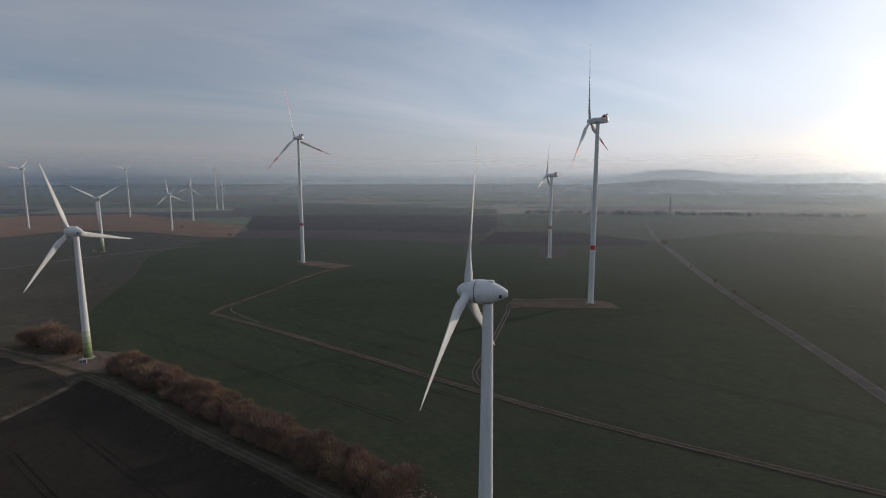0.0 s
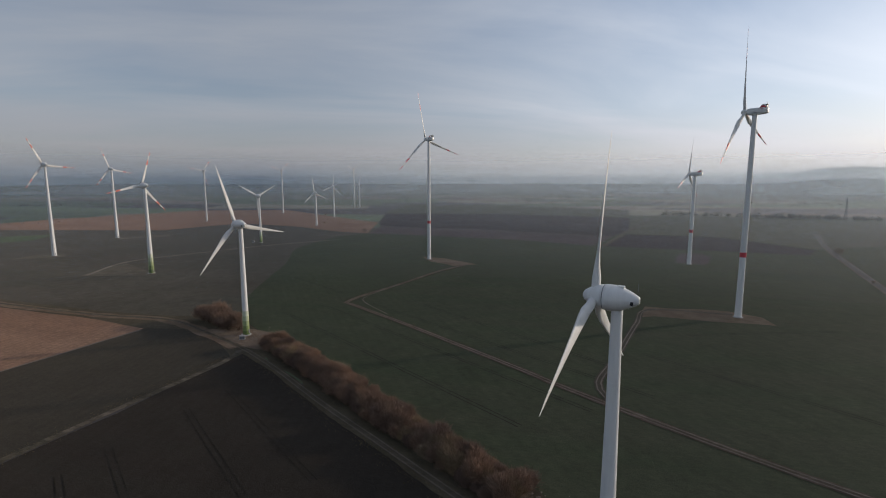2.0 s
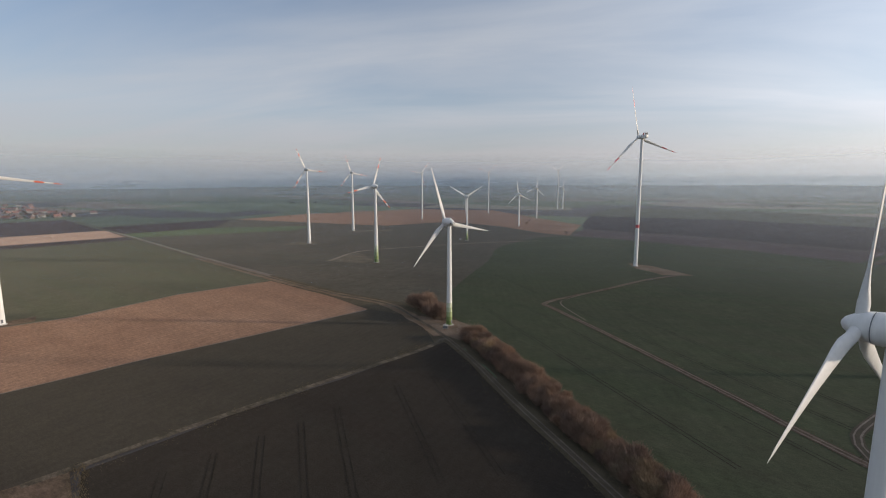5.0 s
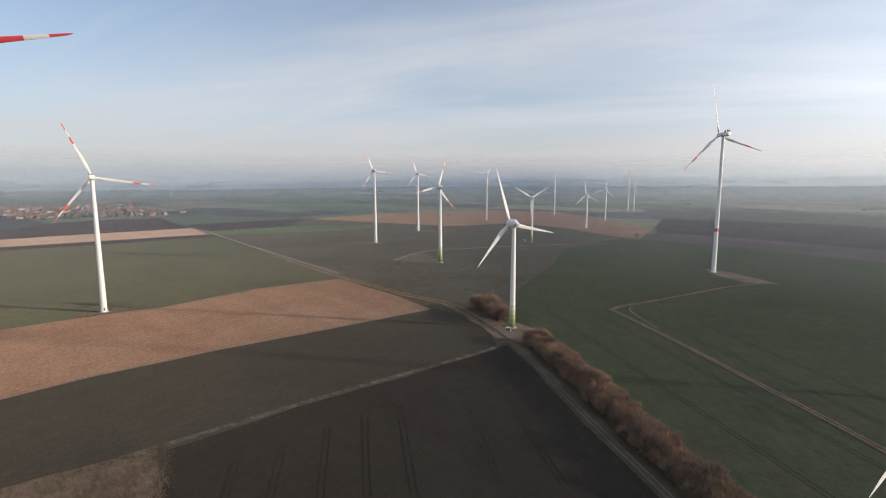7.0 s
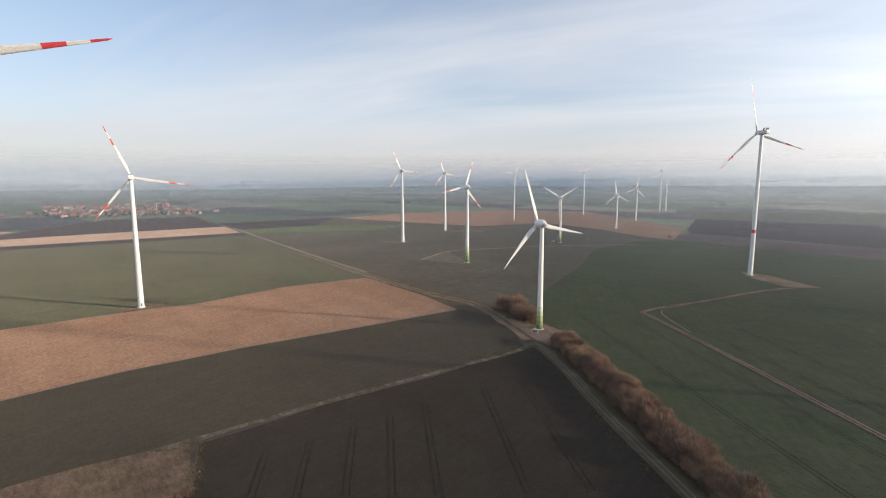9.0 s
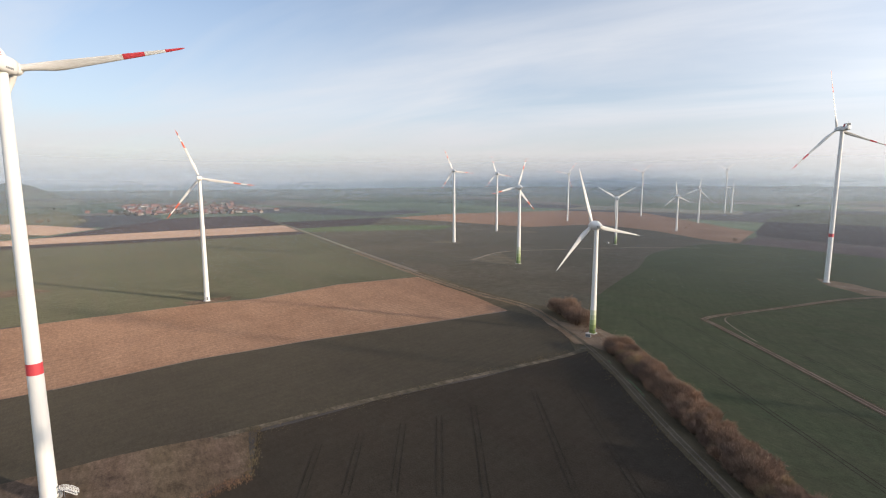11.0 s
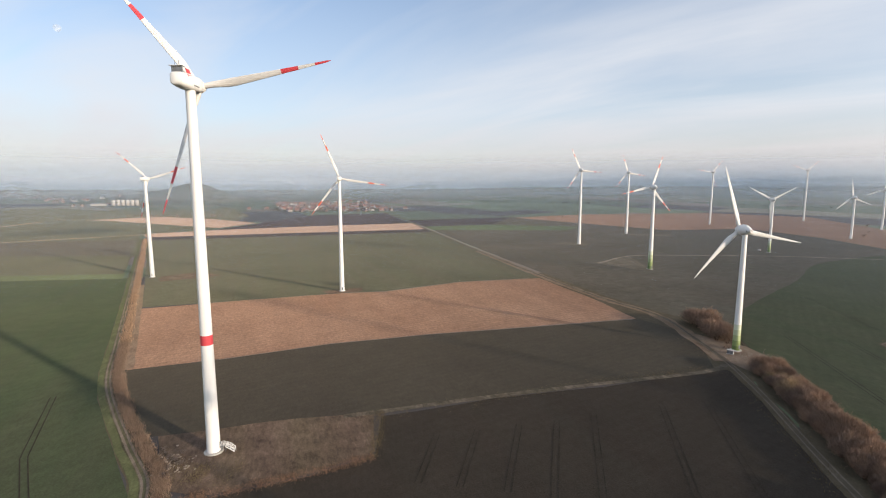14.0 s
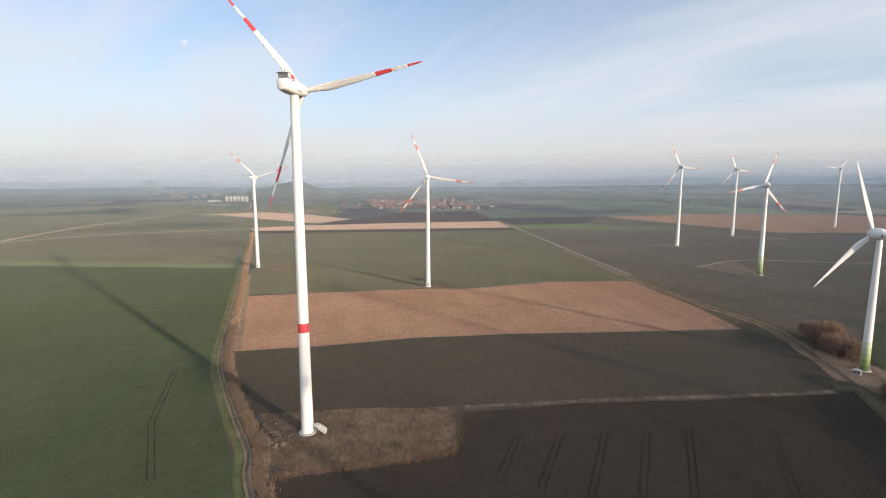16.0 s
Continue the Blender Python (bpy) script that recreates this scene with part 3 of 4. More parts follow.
field("turbine_pad", [(-625, 410), (-640, 450), (-600, 462), (-590, 440)], M_PADSOFT, "pale gravel pad below a turbine", 0.16, 3)
field("turbine_pad", [(-720, 610), (-690, 650), (-670, 690), (-640, 660), (-690, 605)], M_PADSOFT, "pale gravel pad below a turbine", 0.16, 3)
field("turbine_pad", [(-530, -95), (-545, -60), (-515, -40), (-500, -90)], M_PAD, "bare soil pad below a turbine", 0.16, 3)
field("turbine_pad", [(-408, 45), (-410, 80), (-396, 76), (-395, 48)], M_PAD, "bare soil pad below a turbine", 0.16, 2)

# ---------------------------------------------------------------- wind turbines


def blade_rings(radius, root, chord, tip, along0, along1, count, pitch=4):
    """Rings of a blade's skin between two shares of its length; it points up z, its chord across x."""
    rings = []
    for k in range(count + 1):
        u = along0 + (along1 - along0) * k / count
        if u < 0.05:
            c, thick, lead = root, 1.0, 0.5
        elif u < 0.22:
            s = smoothstep(0.05, 0.22, u)
            c, thick, lead = root + (chord - root) * s, 1.0 + (0.22 - 1.0) * s, 0.5 + (0.32 - 0.5) * s
        else:
            s = (u - 0.22) / 0.78
            c, thick, lead = chord + (tip - chord) * s**0.85, 0.22 - 0.1 * s, 0.32
            if u > 0.97:
                c *= 1 - 0.75 * ((u - 0.97) / 0.03) ** 2
        twist = radians(24 * (1 - min(1, u / 0.9)) ** 1.6 + pitch)
        z, ring = 1.0 + u * (radius - 1.0), []
        bend = -0.02 * radius * u * u
        for j in range(12):
            a = j * math.tau / 12
            x, y = c * (0.5 * math.cos(a) + 0.5 - lead), thick * c * 0.5 * math.sin(a) * (1 if thick > 0.9 else (1.15 - 0.45 * math.cos(a + math.pi)) / 1.2)
            ring.append((x * math.cos(twist) - y * math.sin(twist), x * math.sin(twist) + y * math.cos(twist) + bend, z))
        rings.append(ring)
    return rings


def blade_meshes(radius, root, chord, tip, bands, red, pitch=4):
    """The white stretches of a blade as one mesh, and one mesh for each red band."""
    cuts, white, reds, last = bands, bmesh.new(), [], 0.0
    for a, b in cuts:
        loft(white, blade_rings(radius, root, chord, tip, last, a, 10, pitch), cap=False)
        reds.append(mesh_of(loft(bmesh.new(), blade_rings(radius, root, chord, tip, a, b, 4, pitch), cap=False), "red_band", red, True))
        last = b
    if last < 1.0:
        loft(white, blade_rings(radius, root, chord, tip, last, 1.0, 12, pitch), cap=False)
    return mesh_of(white, "blade", M_BLADE, True), reds


def tower_part(name, r0, r1, z0, z1, top, material, parent, label=""):
    """A stretch of a tapered tower between two heights; top is the height where the radius is r1."""
    rows, n = [], max(1, int((z1 - z0) / 12))
    for k in range(n + 1):
        z = z0 + (z1 - z0) * k / n
        u = z / top
        rows.append((r0 + (r1 - r0) * (u ** 0.85), z))
    return part(name, lathe(rows, cap=False), material, parent, label, True)


def egg_nacelle(parent, hub):
    """Drop-shaped nacelle whose spinner runs into it, along y with the rotor ahead."""
    prof = [(-4.3, 0.62), (-4.24, 0.74), (-3.5, 1.2), (-2.4, 1.78), (-1.0, 2.34), (0.5, 2.70), (1.8, 2.76), (2.6, 2.68)]
    seg = 28

    def turned(rows):
        return loft(bmesh.new(), [[(r * math.cos(k * math.tau / seg), y, hub + r * math.sin(k * math.tau / seg)) for k in range(seg)] for y, r in rows])

    nacelle = part("nacelle", turned(prof), M_WHITE, parent, "white drop-shaped nacelle", True)
    part("tail_cap", turned([(-4.36, 0.30), (-4.31, 0.36)]), M_GREY, nacelle)
    for x in (-1.0, 1.0):
        part("side_mark", box(bmesh.new(), (x * 1.42 - 0.14, -3.3, hub - 0.85), (x * 1.42 + 0.14, -2.7, hub - 0.1), 0.02), M_BLACK, nacelle)
    part("roof_hatch", box(bmesh.new(), (-0.55, -1.3, hub + 2.2), (0.55, 0.1, hub + 2.68), 0.08), M_WHITE, nacelle)
    part("wind_vane", loft(bmesh.new(), [[(0.05 * math.cos(a), -3.9 + 0.05 * math.sin(a), z) for a in (0, 1.57, 3.14, 4.71)] for z in (hub + 1.9, hub + 3.5)]), M_GREY, nacelle)
    part("joint_ring", turned([(2.61, 2.60), (2.77, 2.60)]), M_GREY, nacelle)
    return turned([(2.77, 2.66), (3.6, 2.52), (4.8, 2.15), (5.9, 1.62), (6.7, 1.05), (7.1, 0.4)]), 4.6


def box_nacelle(parent, hub, long, deep, fins):
    """Rounded box nacelle along y, with a cooler on its back end."""
    secs = []
    for y, w, lo, hi in ((-long * 0.62, deep * 0.38, -0.30, 0.36), (-long * 0.60, deep * 0.44, -0.40, 0.42), (-long * 0.3, deep * 0.5, -0.50, 0.47), (long * 0.2, deep * 0.5, -0.52, 0.47),
                         (long * 0.36, deep * 0.44, -0.45, 0.42), (long * 0.38, deep * 0.36, -0.36, 0.34)):
        ring = []
        for k in range(20):
            a = k * math.tau / 20
            ca, sa = math.cos(a), math.sin(a)
            q = (abs(ca) ** 6 + abs(sa) ** 6) ** (-1 / 6)
            ring.append((w * ca * q, y, hub + deep * ((hi + lo) / 2 + (hi - lo) / 2 * sa * q)))
        secs.append(ring)
    nacelle = part("nacelle", loft(bmesh.new(), secs), M_WHITE, parent, "white boxy nacelle", True)
    if fins:
        back, top = -long * 0.6, hub + deep * 0.4
        part("cooler", box(bmesh.new(), (-deep * 0.36, back + 0.35, top - 0.1), (deep * 0.36, back + 0.9, top + 1.75), 0.05), M_GREY, nacelle, "dark cooler grille")
        part("cooler_roof", box(bmesh.new(), (-deep * 0.46, back - 0.2, top + 1.78), (deep * 0.46, back + 1.9, top + 1.95), 0.05), M_WHITE, nacelle)
        for x in (-1, 1):
            for k, (m, u0, u1) in enumerate(((M_WHITE, 0.0, 0.18), (M_RED, 0.18, 0.52), (M_WHITE, 0.52, 0.6), (M_RED, 0.6, 1.0))):
                bm = bmesh.new()
                a = [(x * deep * 0.47, back + 0.9 + 2.4 * (1 - u) + s, top + 2.0 - 3.6 * (1 - u)) for u in (1 - u0, 1 - u1) for s in (0, 2.0)]
                ring = [a[0], a[1], a[3], a[2]]
                loft(bm, [[(p[0] - 0.07, p[1], p[2]) for p in ring], [(p[0] + 0.07, p[1], p[2]) for p in ring]])
                part("fin", bm, m, nacelle, "red and white fin" if k == 1 else "")
        for x in (-0.6, 0.6):
            part("wind_vane", box(bmesh.new(), (x - 0.04, back + 0.6, top + 1.9), (x + 0.04, back + 0.68, top + 3.3)), M_GREY, nacelle)
        for x in (-1, 1):
            for k in range(5):
                part("mark_bar", box(bmesh.new(), (x * deep * 0.505 - 0.02, -1.6 + k * 0.62, hub - deep * 0.30), (x * deep * 0.505 + 0.02, -1.2 + k * 0.62, hub - deep * 0.18)), M_GREY, nacelle)
    else:
        part("roof_box", box(bmesh.new(), (-0.8, -long * 0.5, hub + deep * 0.44), (0.8, -long * 0.25, hub + deep * 0.62), 0.08), M_GREY, nacelle)
    y0 = long * 0.39
    seg = 24
    rows = ((y0, 1.3), (y0 + 0.3, 1.75), (y0 + 1.6, 1.85), (y0 + 2.7, 1.4), (y0 + 3.3, 0.75), (y0 + 3.5, 0.2))
    hub_bm = loft(bmesh.new(), [[(r * math.cos(k * math.tau / seg), y, hub + r * math.sin(k * math.tau / seg)) for k in range(seg)] for y, r in rows])
    return hub_bm, y0 + 1.3


BLADES = {}


def turbine(x, y, hub, radius, facing, phase, style, label, green=False, band=0.0, red=None, group="wind farm turbines", door=0, z0=0.0):
    """One wind turbine. facing: the yaw that the rotor looks to; phase: one blade's angle clockwise from up, seen from behind."""
    top = new("wind_turbine")
    tagged(top, label, "wind turbine", group)
    egg, big = style == "egg", style == "big"
    r0, r1 = (1.95 if hub < 80 else 2.5, 1.12) if egg else ((2.15, 1.4) if big else (2.0, 1.2))
    z = 0.0
    part("foundation", lathe([(r0 + 0.9, -0.4), (r0 + 0.9, 0.45), (r0 + 0.8, 0.55), (r0 + 0.3, 0.6)]), M_CONCRETE, top, "round concrete foundation")
    end = hub - (2.4 if egg else 1.6)
    if green:
        for k, m in enumerate(M_GREENS):
            tower_part("green_ring", r0, r1, z, z + hub * 0.045, hub, m, top, "green painted tower ring")
            z += hub * 0.045
    if band:
        tower_part("lower_tower", r0, r1, z, band - 1.6, hub, M_WHITE, top)
        tower_part("red_ring", r0 + 0.03, r1 + 0.03, band - 1.6, band + 1.6, hub, M_RED, top, "red warning ring")
        z = band + 1.6
    tower_part("tower", r0, r1, z, end, hub, M_WHITE, top)
    for k in (1, 2, 3):
        h = z + (end - z) * k / 4
        rr = r0 + (r1 - r0) * (h / hub) ** 0.85
        part("flange", lathe([(rr + 0.025, h - 0.08), (rr + 0.025, h + 0.08)]), M_WHITE, top, smooth=True)
    part("tower_door", box(bmesh.new(), (r0 - 0.25, -0.5, 1.4), (r0 + 0.06, 0.5, 3.6), 0.05), M_GREY, top).matrix_basis = pose(0, 0, 0, 0, 0, door)
    head = new("head")
    head.parent = top
    hub_bm, ahead = egg_nacelle(head, hub) if egg else box_nacelle(head, hub, 11.5 if big else 9.5, 4.3 if big else 3.4, big)
    for o in list(head.children):
        o.parent = top
        o.matrix_local = pose(0, 0, 0, 0, 0, facing)
        o.matrix_basis = pose(0, 0, 0, 0, 0, facing)
    bpy.data.objects.remove(head)
    turn = pose(0, 0, 0, 0, 0, facing)
    spinner = part("spinner", hub_bm, M_WHITE, top, "white rotor spinner", True)
    spinner.matrix_basis = turn
    key = (style, radius, red)
    if key not in BLADES:
        bands = ((0.61, 0.745), (0.875, 1.0)) if red else ()
        BLADES[key] = blade_meshes(radius, 1.8 if big else (1.9 if egg else 1.4), 2.9 if big else (2.9 if egg else 2.2), 0.45, bands, M_RED if red == "red" else M_ORANGE, 22 if big else 4)
    white, reds = BLADES[key]
    for k in range(3):
        b = new("blade", white)
        b.parent = top
        b.matrix_basis = turn @ pose(0, ahead, hub, 0, phase + 120 * k, 0)
        for r in reds:
            part("red_band", r, None, b, "red painted band")
    top.matrix_basis = pose(x, y, z0)
    return top


turbine(11.2, 101.5, 64.8, 35, 72, 8, "egg", "white wind turbine with drop-shaped nacelle close by")
turbine(-180, 235.2, 64.9, 35, 73, -18, "egg", "white wind turbine with green tower base beside a hedge", True)
turbine(-396.7, 381.9, 85.9, 34, 80, 18, "egg", "wind turbine with red blade bands and green tower base", True, 0, "orange")
turbine(-607, 445.8, 110, 34, 78, -25, "egg", "wind turbine with red blade bands in a brown field", False, 0, "orange")
turbine(-709.8, 623.6, 110.6, 34, 78, -20, "egg", "wind turbine with red blade bands in a dark field", False, 0, "orange")
turbine(-815.2, 950.2, 116.3, 35, 74, 40, "slim", "far white wind turbine on pale stubble", False, 0, "orange")
turbine(-443.9, 626.2, 69.1, 33, 60, 60, "egg", "white wind turbine with green tower base in a dark field", True)
turbine(-819.6, 1269.9, 124.4, 37, 68, 50, "slim", "far white wind turbine on pale stubble", False, 0, "orange")
turbine(-510.9, 911.7, 67.9, 32, 66, -8, "egg", "far white wind turbine at the stubble edge")
turbine(-593, 1151, 79.3, 34, 62, 10, "egg", "far white wind turbine at the stubble edge")
turbine(-769, 1654.6, 138.1, 36, 66, 55, "slim", "distant white wind turbine in the haze")
turbine(-751, 1660, 81.9, 34, 64, 25, "egg", "distant white wind turbine in the haze")
turbine(-402.4, 60.6, 93.4, 38, 78, -22, "slim", "slender white wind turbine with red blade bands in a crop field", False, 0, "orange")
turbine(-529, -100.8, 93.8, 37, 72, -47, "slim", "slender white wind turbine with red blade bands beside a lane", False, 0, "orange")
turbine(-156.4, 536.8, 137.6, 52, 56, -13, "big", "tall wind turbine with red tower ring and red blade bands", False, 43.5, "red")
turbine(111.3, 350.3, 132.8, 52, 57, -10, "big", "tall wind turbine with red tower ring on an earth mound", False, 42, "red")
turbine(129, 572.8, 98.1, 40, 62, 8, "big", "wind turbine with thin red tower ring in a wheat field", False, 36.7, "red")
turbine(-168.3, -18.3, 118.5, 42.5, 67, 80, "big", "tall white wind turbine with red banded blades on a gravel pad", False, 38.7, "red", door=75)

# ---------------------------------------------------------------- plants


def plant_mat(name, colour, spread=0.35, rough=0.9):
    """Twigs or dry blades: each piece and each plant a little different."""
    m = Mat(name, rough)
    geo, info = m.node("ShaderNodeNewGeometry"), m.node("ShaderNodeObjectInfo")
    a = m.mix(m.span(geo.outputs["Random Per Island"], 0, 1), tuple(c * (1 - spread) for c in colour), tuple(c * (1 + spread) for c in colour))
    b = m.mix(m.span(info.outputs["Random"], 0, 1), (0.78, 0.80, 0.82), (1.22, 1.16, 1.05))
    m.b.inputs["Specular IOR Level"].default_value = 0.1
    return m.colour(m.mix(1.0, a, b, "MULTIPLY")).m


M_TWIG = plant_mat("bare_twigs", (0.255, 0.178, 0.137), 0.45)
M_TWIG_OLIVE = plant_mat("budding_twigs", (0.270, 0.205, 0.140))
M_BARK = plant_mat("bark", (0.090, 0.065, 0.050))
M_REED = plant_mat("dead_reeds", (0.310, 0.215, 0.155), 0.4)
M_RUST = plant_mat("rusty_dry_grass", (0.270, 0.170, 0.115), 0.35)
M_TUFT = plant_mat("dry_tuft", (0.150, 0.120, 0.074), 0.35)
M_SCRUB = plant_mat("grey_scrub", (0.150, 0.125, 0.115), 0.45)
M_WOOD = plant_mat("far_wood", (0.060, 0.058, 0.048), 0.4)


def limb(bm, a, b, r0, r1, seg=5):
    """A tapered, slightly bent limb."""
    d = (b - a).normalized()
    u = d.orthogonal().normalized()
    v = d.cross(u)
    mid = a.lerp(b, 0.5) + u * (b - a).length * 0.06
    rings = []
    for c, r in ((a, r0), (mid, (r0 + r1) / 2), (b, r1)):
        rings.append([tuple(c + (u * math.cos(k * math.tau / seg) + v * math.sin(k * math.tau / seg)) * r) for k in range(seg)])
    loft(bm, rings)


def twig_mesh(name, rng, height, width, count, size, material, lobes=7, low=0.12):
    """A crown of thin pieces that point outward and up, heaped in uneven lobes with gaps."""
    heaps = []
    for k in range(lobes):
        a = rng.uniform(0, math.tau)
        d = rng.uniform(0.1, 0.62) * width / 2
        heaps.append((Vector((d * math.cos(a), d * math.sin(a), height * rng.uniform(0.38, 0.72))), width * rng.uniform(0.24, 0.42), height * rng.uniform(0.24, 0.40)))
    verts, faces = [], []
    for k in range(count):
        c, rw, rh = rng.choice(heaps)
        d = Vector((rng.gauss(0, 1), rng.gauss(0, 1), rng.gauss(0.15, 1))).normalized()
        q = rng.random() ** 0.6 * (1.35 if rng.random() < 0.12 else 1.0)
        p = c + Vector((d.x * rw * q, d.y * rw * q, d.z * rh * q))
        if p.z < low * height:
            p.z = low * height * rng.uniform(0.2, 1.4)
        grow = (d * 0.7 + Vector((rng.gauss(0, 0.35), rng.gauss(0, 0.35), 0.65 + rng.gauss(0, 0.3)))).normalized()
        across = grow.cross(Vector((rng.gauss(0, 1), rng.gauss(0, 1), rng.gauss(0, 1)))).normalized()
        ln, w = size * rng.uniform(0.6, 1.5), size * rng.uniform(0.024, 0.062)
        i = len(verts)
        verts += [p - across * w, p + across * w, p + grow * ln]
        faces.append((i, i + 1, i + 2))
    me = bpy.data.meshes.new(name)
    me.from_pydata([tuple(v) for v in verts], [], faces)
    me.materials.append(material)
    return me


def stem_mesh(rng, height, width, count, radius, material):
    bm = bmesh.new()
    for k in range(count):
        a = k * math.tau / count + rng.uniform(-0.3, 0.3)
        foot = Vector((0.25 * math.cos(a), 0.25 * math.sin(a), -0.1))
        tip = Vector((width * 0.34 * math.cos(a) * rng.uniform(0.5, 1), width * 0.34 * math.sin(a) * rng.uniform(0.5, 1), height * rng.uniform(0.6, 0.9)))
        limb(bm, foot, tip, radius, radius * 0.25)
    return mesh_of(bm, "stem", material)


def make_shrub(seed, height, width, count, size, material, name="shrub"):
    rng = random.Random(seed)
    top = new(name)
    part("stem", stem_mesh(rng, height, width, 7, 0.09, M_BARK), None, top)
    part("crown", twig_mesh("crown", rng, height, width, count, size, material, 12), None, top)
    return top


def make_tree(seed, height, width, count, size, material, name="tree"):
    rng = random.Random(seed)
    top = new(name)
    bm = bmesh.new()
    limb(bm, Vector((0, 0, -0.2)), Vector((0.1, 0, height * 0.5)), height * 0.03, height * 0.018, 7)
    for k in range(6):
        a = k * math.tau / 6 + rng.uniform(-0.4, 0.4)
        limb(bm, Vector((0.05, 0, height * rng.uniform(0.28, 0.48))), Vector((width * 0.36 * math.cos(a), width * 0.36 * math.sin(a), height * rng.uniform(0.6, 0.88))), height * 0.012, height * 0.004)
    part("trunk", bm, M_BARK, top)
    part("crown", twig_mesh("crown", rng, height, width, count, size, material, 9, 0.25), None, top)
    return top


def scatter(things, spots, label, category, group):
    """Copies of a few grown plants at the given spots: x, y, turn, scale."""
    rng = random.Random(len(spots) + int(abs(spots[0][0])))
    for k, (x, y, turn, scale) in enumerate(spots):
        kind = things[k % len(things)] if k < len(things) else rng.choice(things)
        if not kind.get("label"):
            tagged(kind, label, category, group)
            kind.scale = (1, 1, 1)
            kind.matrix_basis = pose(x, y, 0, 0, 0, turn) @ Matrix.Diagonal((scale, scale, scale, 1))
        else:
            c = copy_thing(kind, pose(x, y, 0, 0, 0, turn))
            c.scale = (scale, scale, scale * rng.uniform(0.85, 1.15))


# the hedge beside the farm track
rng = random.Random(11)
HEDGE = smooth_line([(-153, 222), (-118, 199), (-84, 174), (-46, 147), (-12, 124)], 2.0)
spots = []
for row in (-5.0, -2.5, 0.0, 2.6, 5.2):
    for i in range(0, len(HEDGE), 2):
        c = HEDGE[i] + side(HEDGE, i) * (row + rng.uniform(-0.7, 0.7))
        wave = 0.92 + 0.38 * noise.noise(c * 0.06)
        spots.append((c.x + rng.uniform(-0.8, 0.8), c.y + rng.uniform(-0.8, 0.8), rng.uniform(0, 360), wave * rng.uniform(0.72, 1.12) * (1.15 if abs(row) > 4 else 1.5)))
hedge_kinds = [make_shrub(20 + k, h, w, 4600, 0.9, m) for k, (h, w, m) in
               enumerate(((5.2, 5.4, M_TWIG), (4.6, 5.8, M_TWIG), (5.6, 5.0, M_TWIG), (4.2, 5.2, M_TWIG_OLIVE), (5.0, 5.6, M_TWIG)))]
scatter(hedge_kinds, spots, "bare brown twiggy shrub in a dense hedge", "shrub", "hedge shrubs")
clump = [(-226, 254), (-219, 251), (-213, 248), (-207, 245), (-201, 242), (-196, 240), (-222, 259), (-216, 257), (-210, 254), (-204, 250), (-199, 247), (-194, 245), (-190, 241)]
scatter([make_shrub(40, 6.0, 6.4, 3000, 0.95, M_TWIG), make_shrub(41, 5.4, 6.8, 3000, 0.95, M_TWIG)], [(x, y, rng.uniform(0, 360), rng.uniform(1.5, 1.95)) for x, y in clump],
        "bare rounded brown bush in a clump by the turbine", "bush", "bush clump")
road_trees = [(312, 672, 1.5), (262, 500, 0.5), (243, 420, 0.6), (236, 380, 0.55), (227, 334, 0.4), (-352, 797, 1.2)]
scatter([make_tree(50, 8.0, 8.0, 1600, 0.9, M_TWIG), make_tree(51, 7.0, 8.0, 1600, 0.9, M_TWIG)], [(x, y, rng.uniform(0, 360), s) for x, y, s in road_trees],
        "small bare roadside tree in the haze", "tree", "roadside trees")
far_bush = [(-1147, 731), (-1128, 770), (-1120, 798), (-1105, 830), (-1150, 760), (-662, 1237), (-640, 1190), (-560, 1050), (-530, 985), (-520, 960)]
scatter([make_shrub(60, 5.0, 7.0, 700, 0.9, M_TWIG)], [(x, y, rng.uniform(0, 360), rng.uniform(0.7, 1.3)) for x, y in far_bush], "small bare bush at a field edge", "bush", "field edge bushes")


def blades(name, spots, height, width, material, label, category, seed):
    """Many upright dry blades in one mesh."""
    r, verts, faces = random.Random(seed), [], []
    for x, y, s in spots:
        a, h, w = r.uniform(0, math.tau), height * s * r.uniform(0.6, 1.3), width * r.uniform(0.6, 1.4)
        lean = Vector((r.gauss(0, 0.22), r.gauss(0, 0.22), 1)) * h
        i = len(verts)
        dx, dy = math.cos(a) * w, math.sin(a) * w
        verts += [(x - dx, y - dy, 0.05), (x + dx, y + dy, 0.05), (x + lean.x, y + lean.y, lean.z)]
        faces.append((i, i + 1, i + 2))
    me = bpy.data.meshes.new(name)
    me.from_pydata(verts, [], faces)
    return tagged(part(name, me, None), label, category, kind="stuff") if not me.materials.append(material) else None


def along(line, count, spread, seed, offset=0.0, low=0.5):
    """Random spots along a line, patchy."""
    r, pts, out = random.Random(seed), smooth_line(line, 3.0), []
    while len(out) < count:
        i = r.randrange(len(pts))
        c = pts[i] + side(pts, i) * (offset + r.gauss(0, spread)) + Vector((r.uniform(-2, 2), r.uniform(-2, 2), 0))
        n = noise.noise(c * 0.16) + 0.5
        if r.random() < low + n * 0.6:
            out.append((c.x, c.y, 0.7 + 0.6 * max(0, n)))
    return out


blades("reeds", along(LANE[:7], 20000, 0.6, 1), 1.5, 0.06, M_REED, "dead pale brown reeds along a ditch", "reeds", 2)
blades("reeds", along(LANE[6:], 14000, 0.9, 3), 1.5, 0.12, M_REED, "dead pale brown reeds along a ditch", "reeds", 4)
blades("dry_grass", along([(-142, -30), (-144, -14), (-144.5, 10), (-147, 29)], 6000, 0.9, 5), 0.5, 0.06, M_RUST, "rusty dry grass edging a gravel pad", "grass", 6)
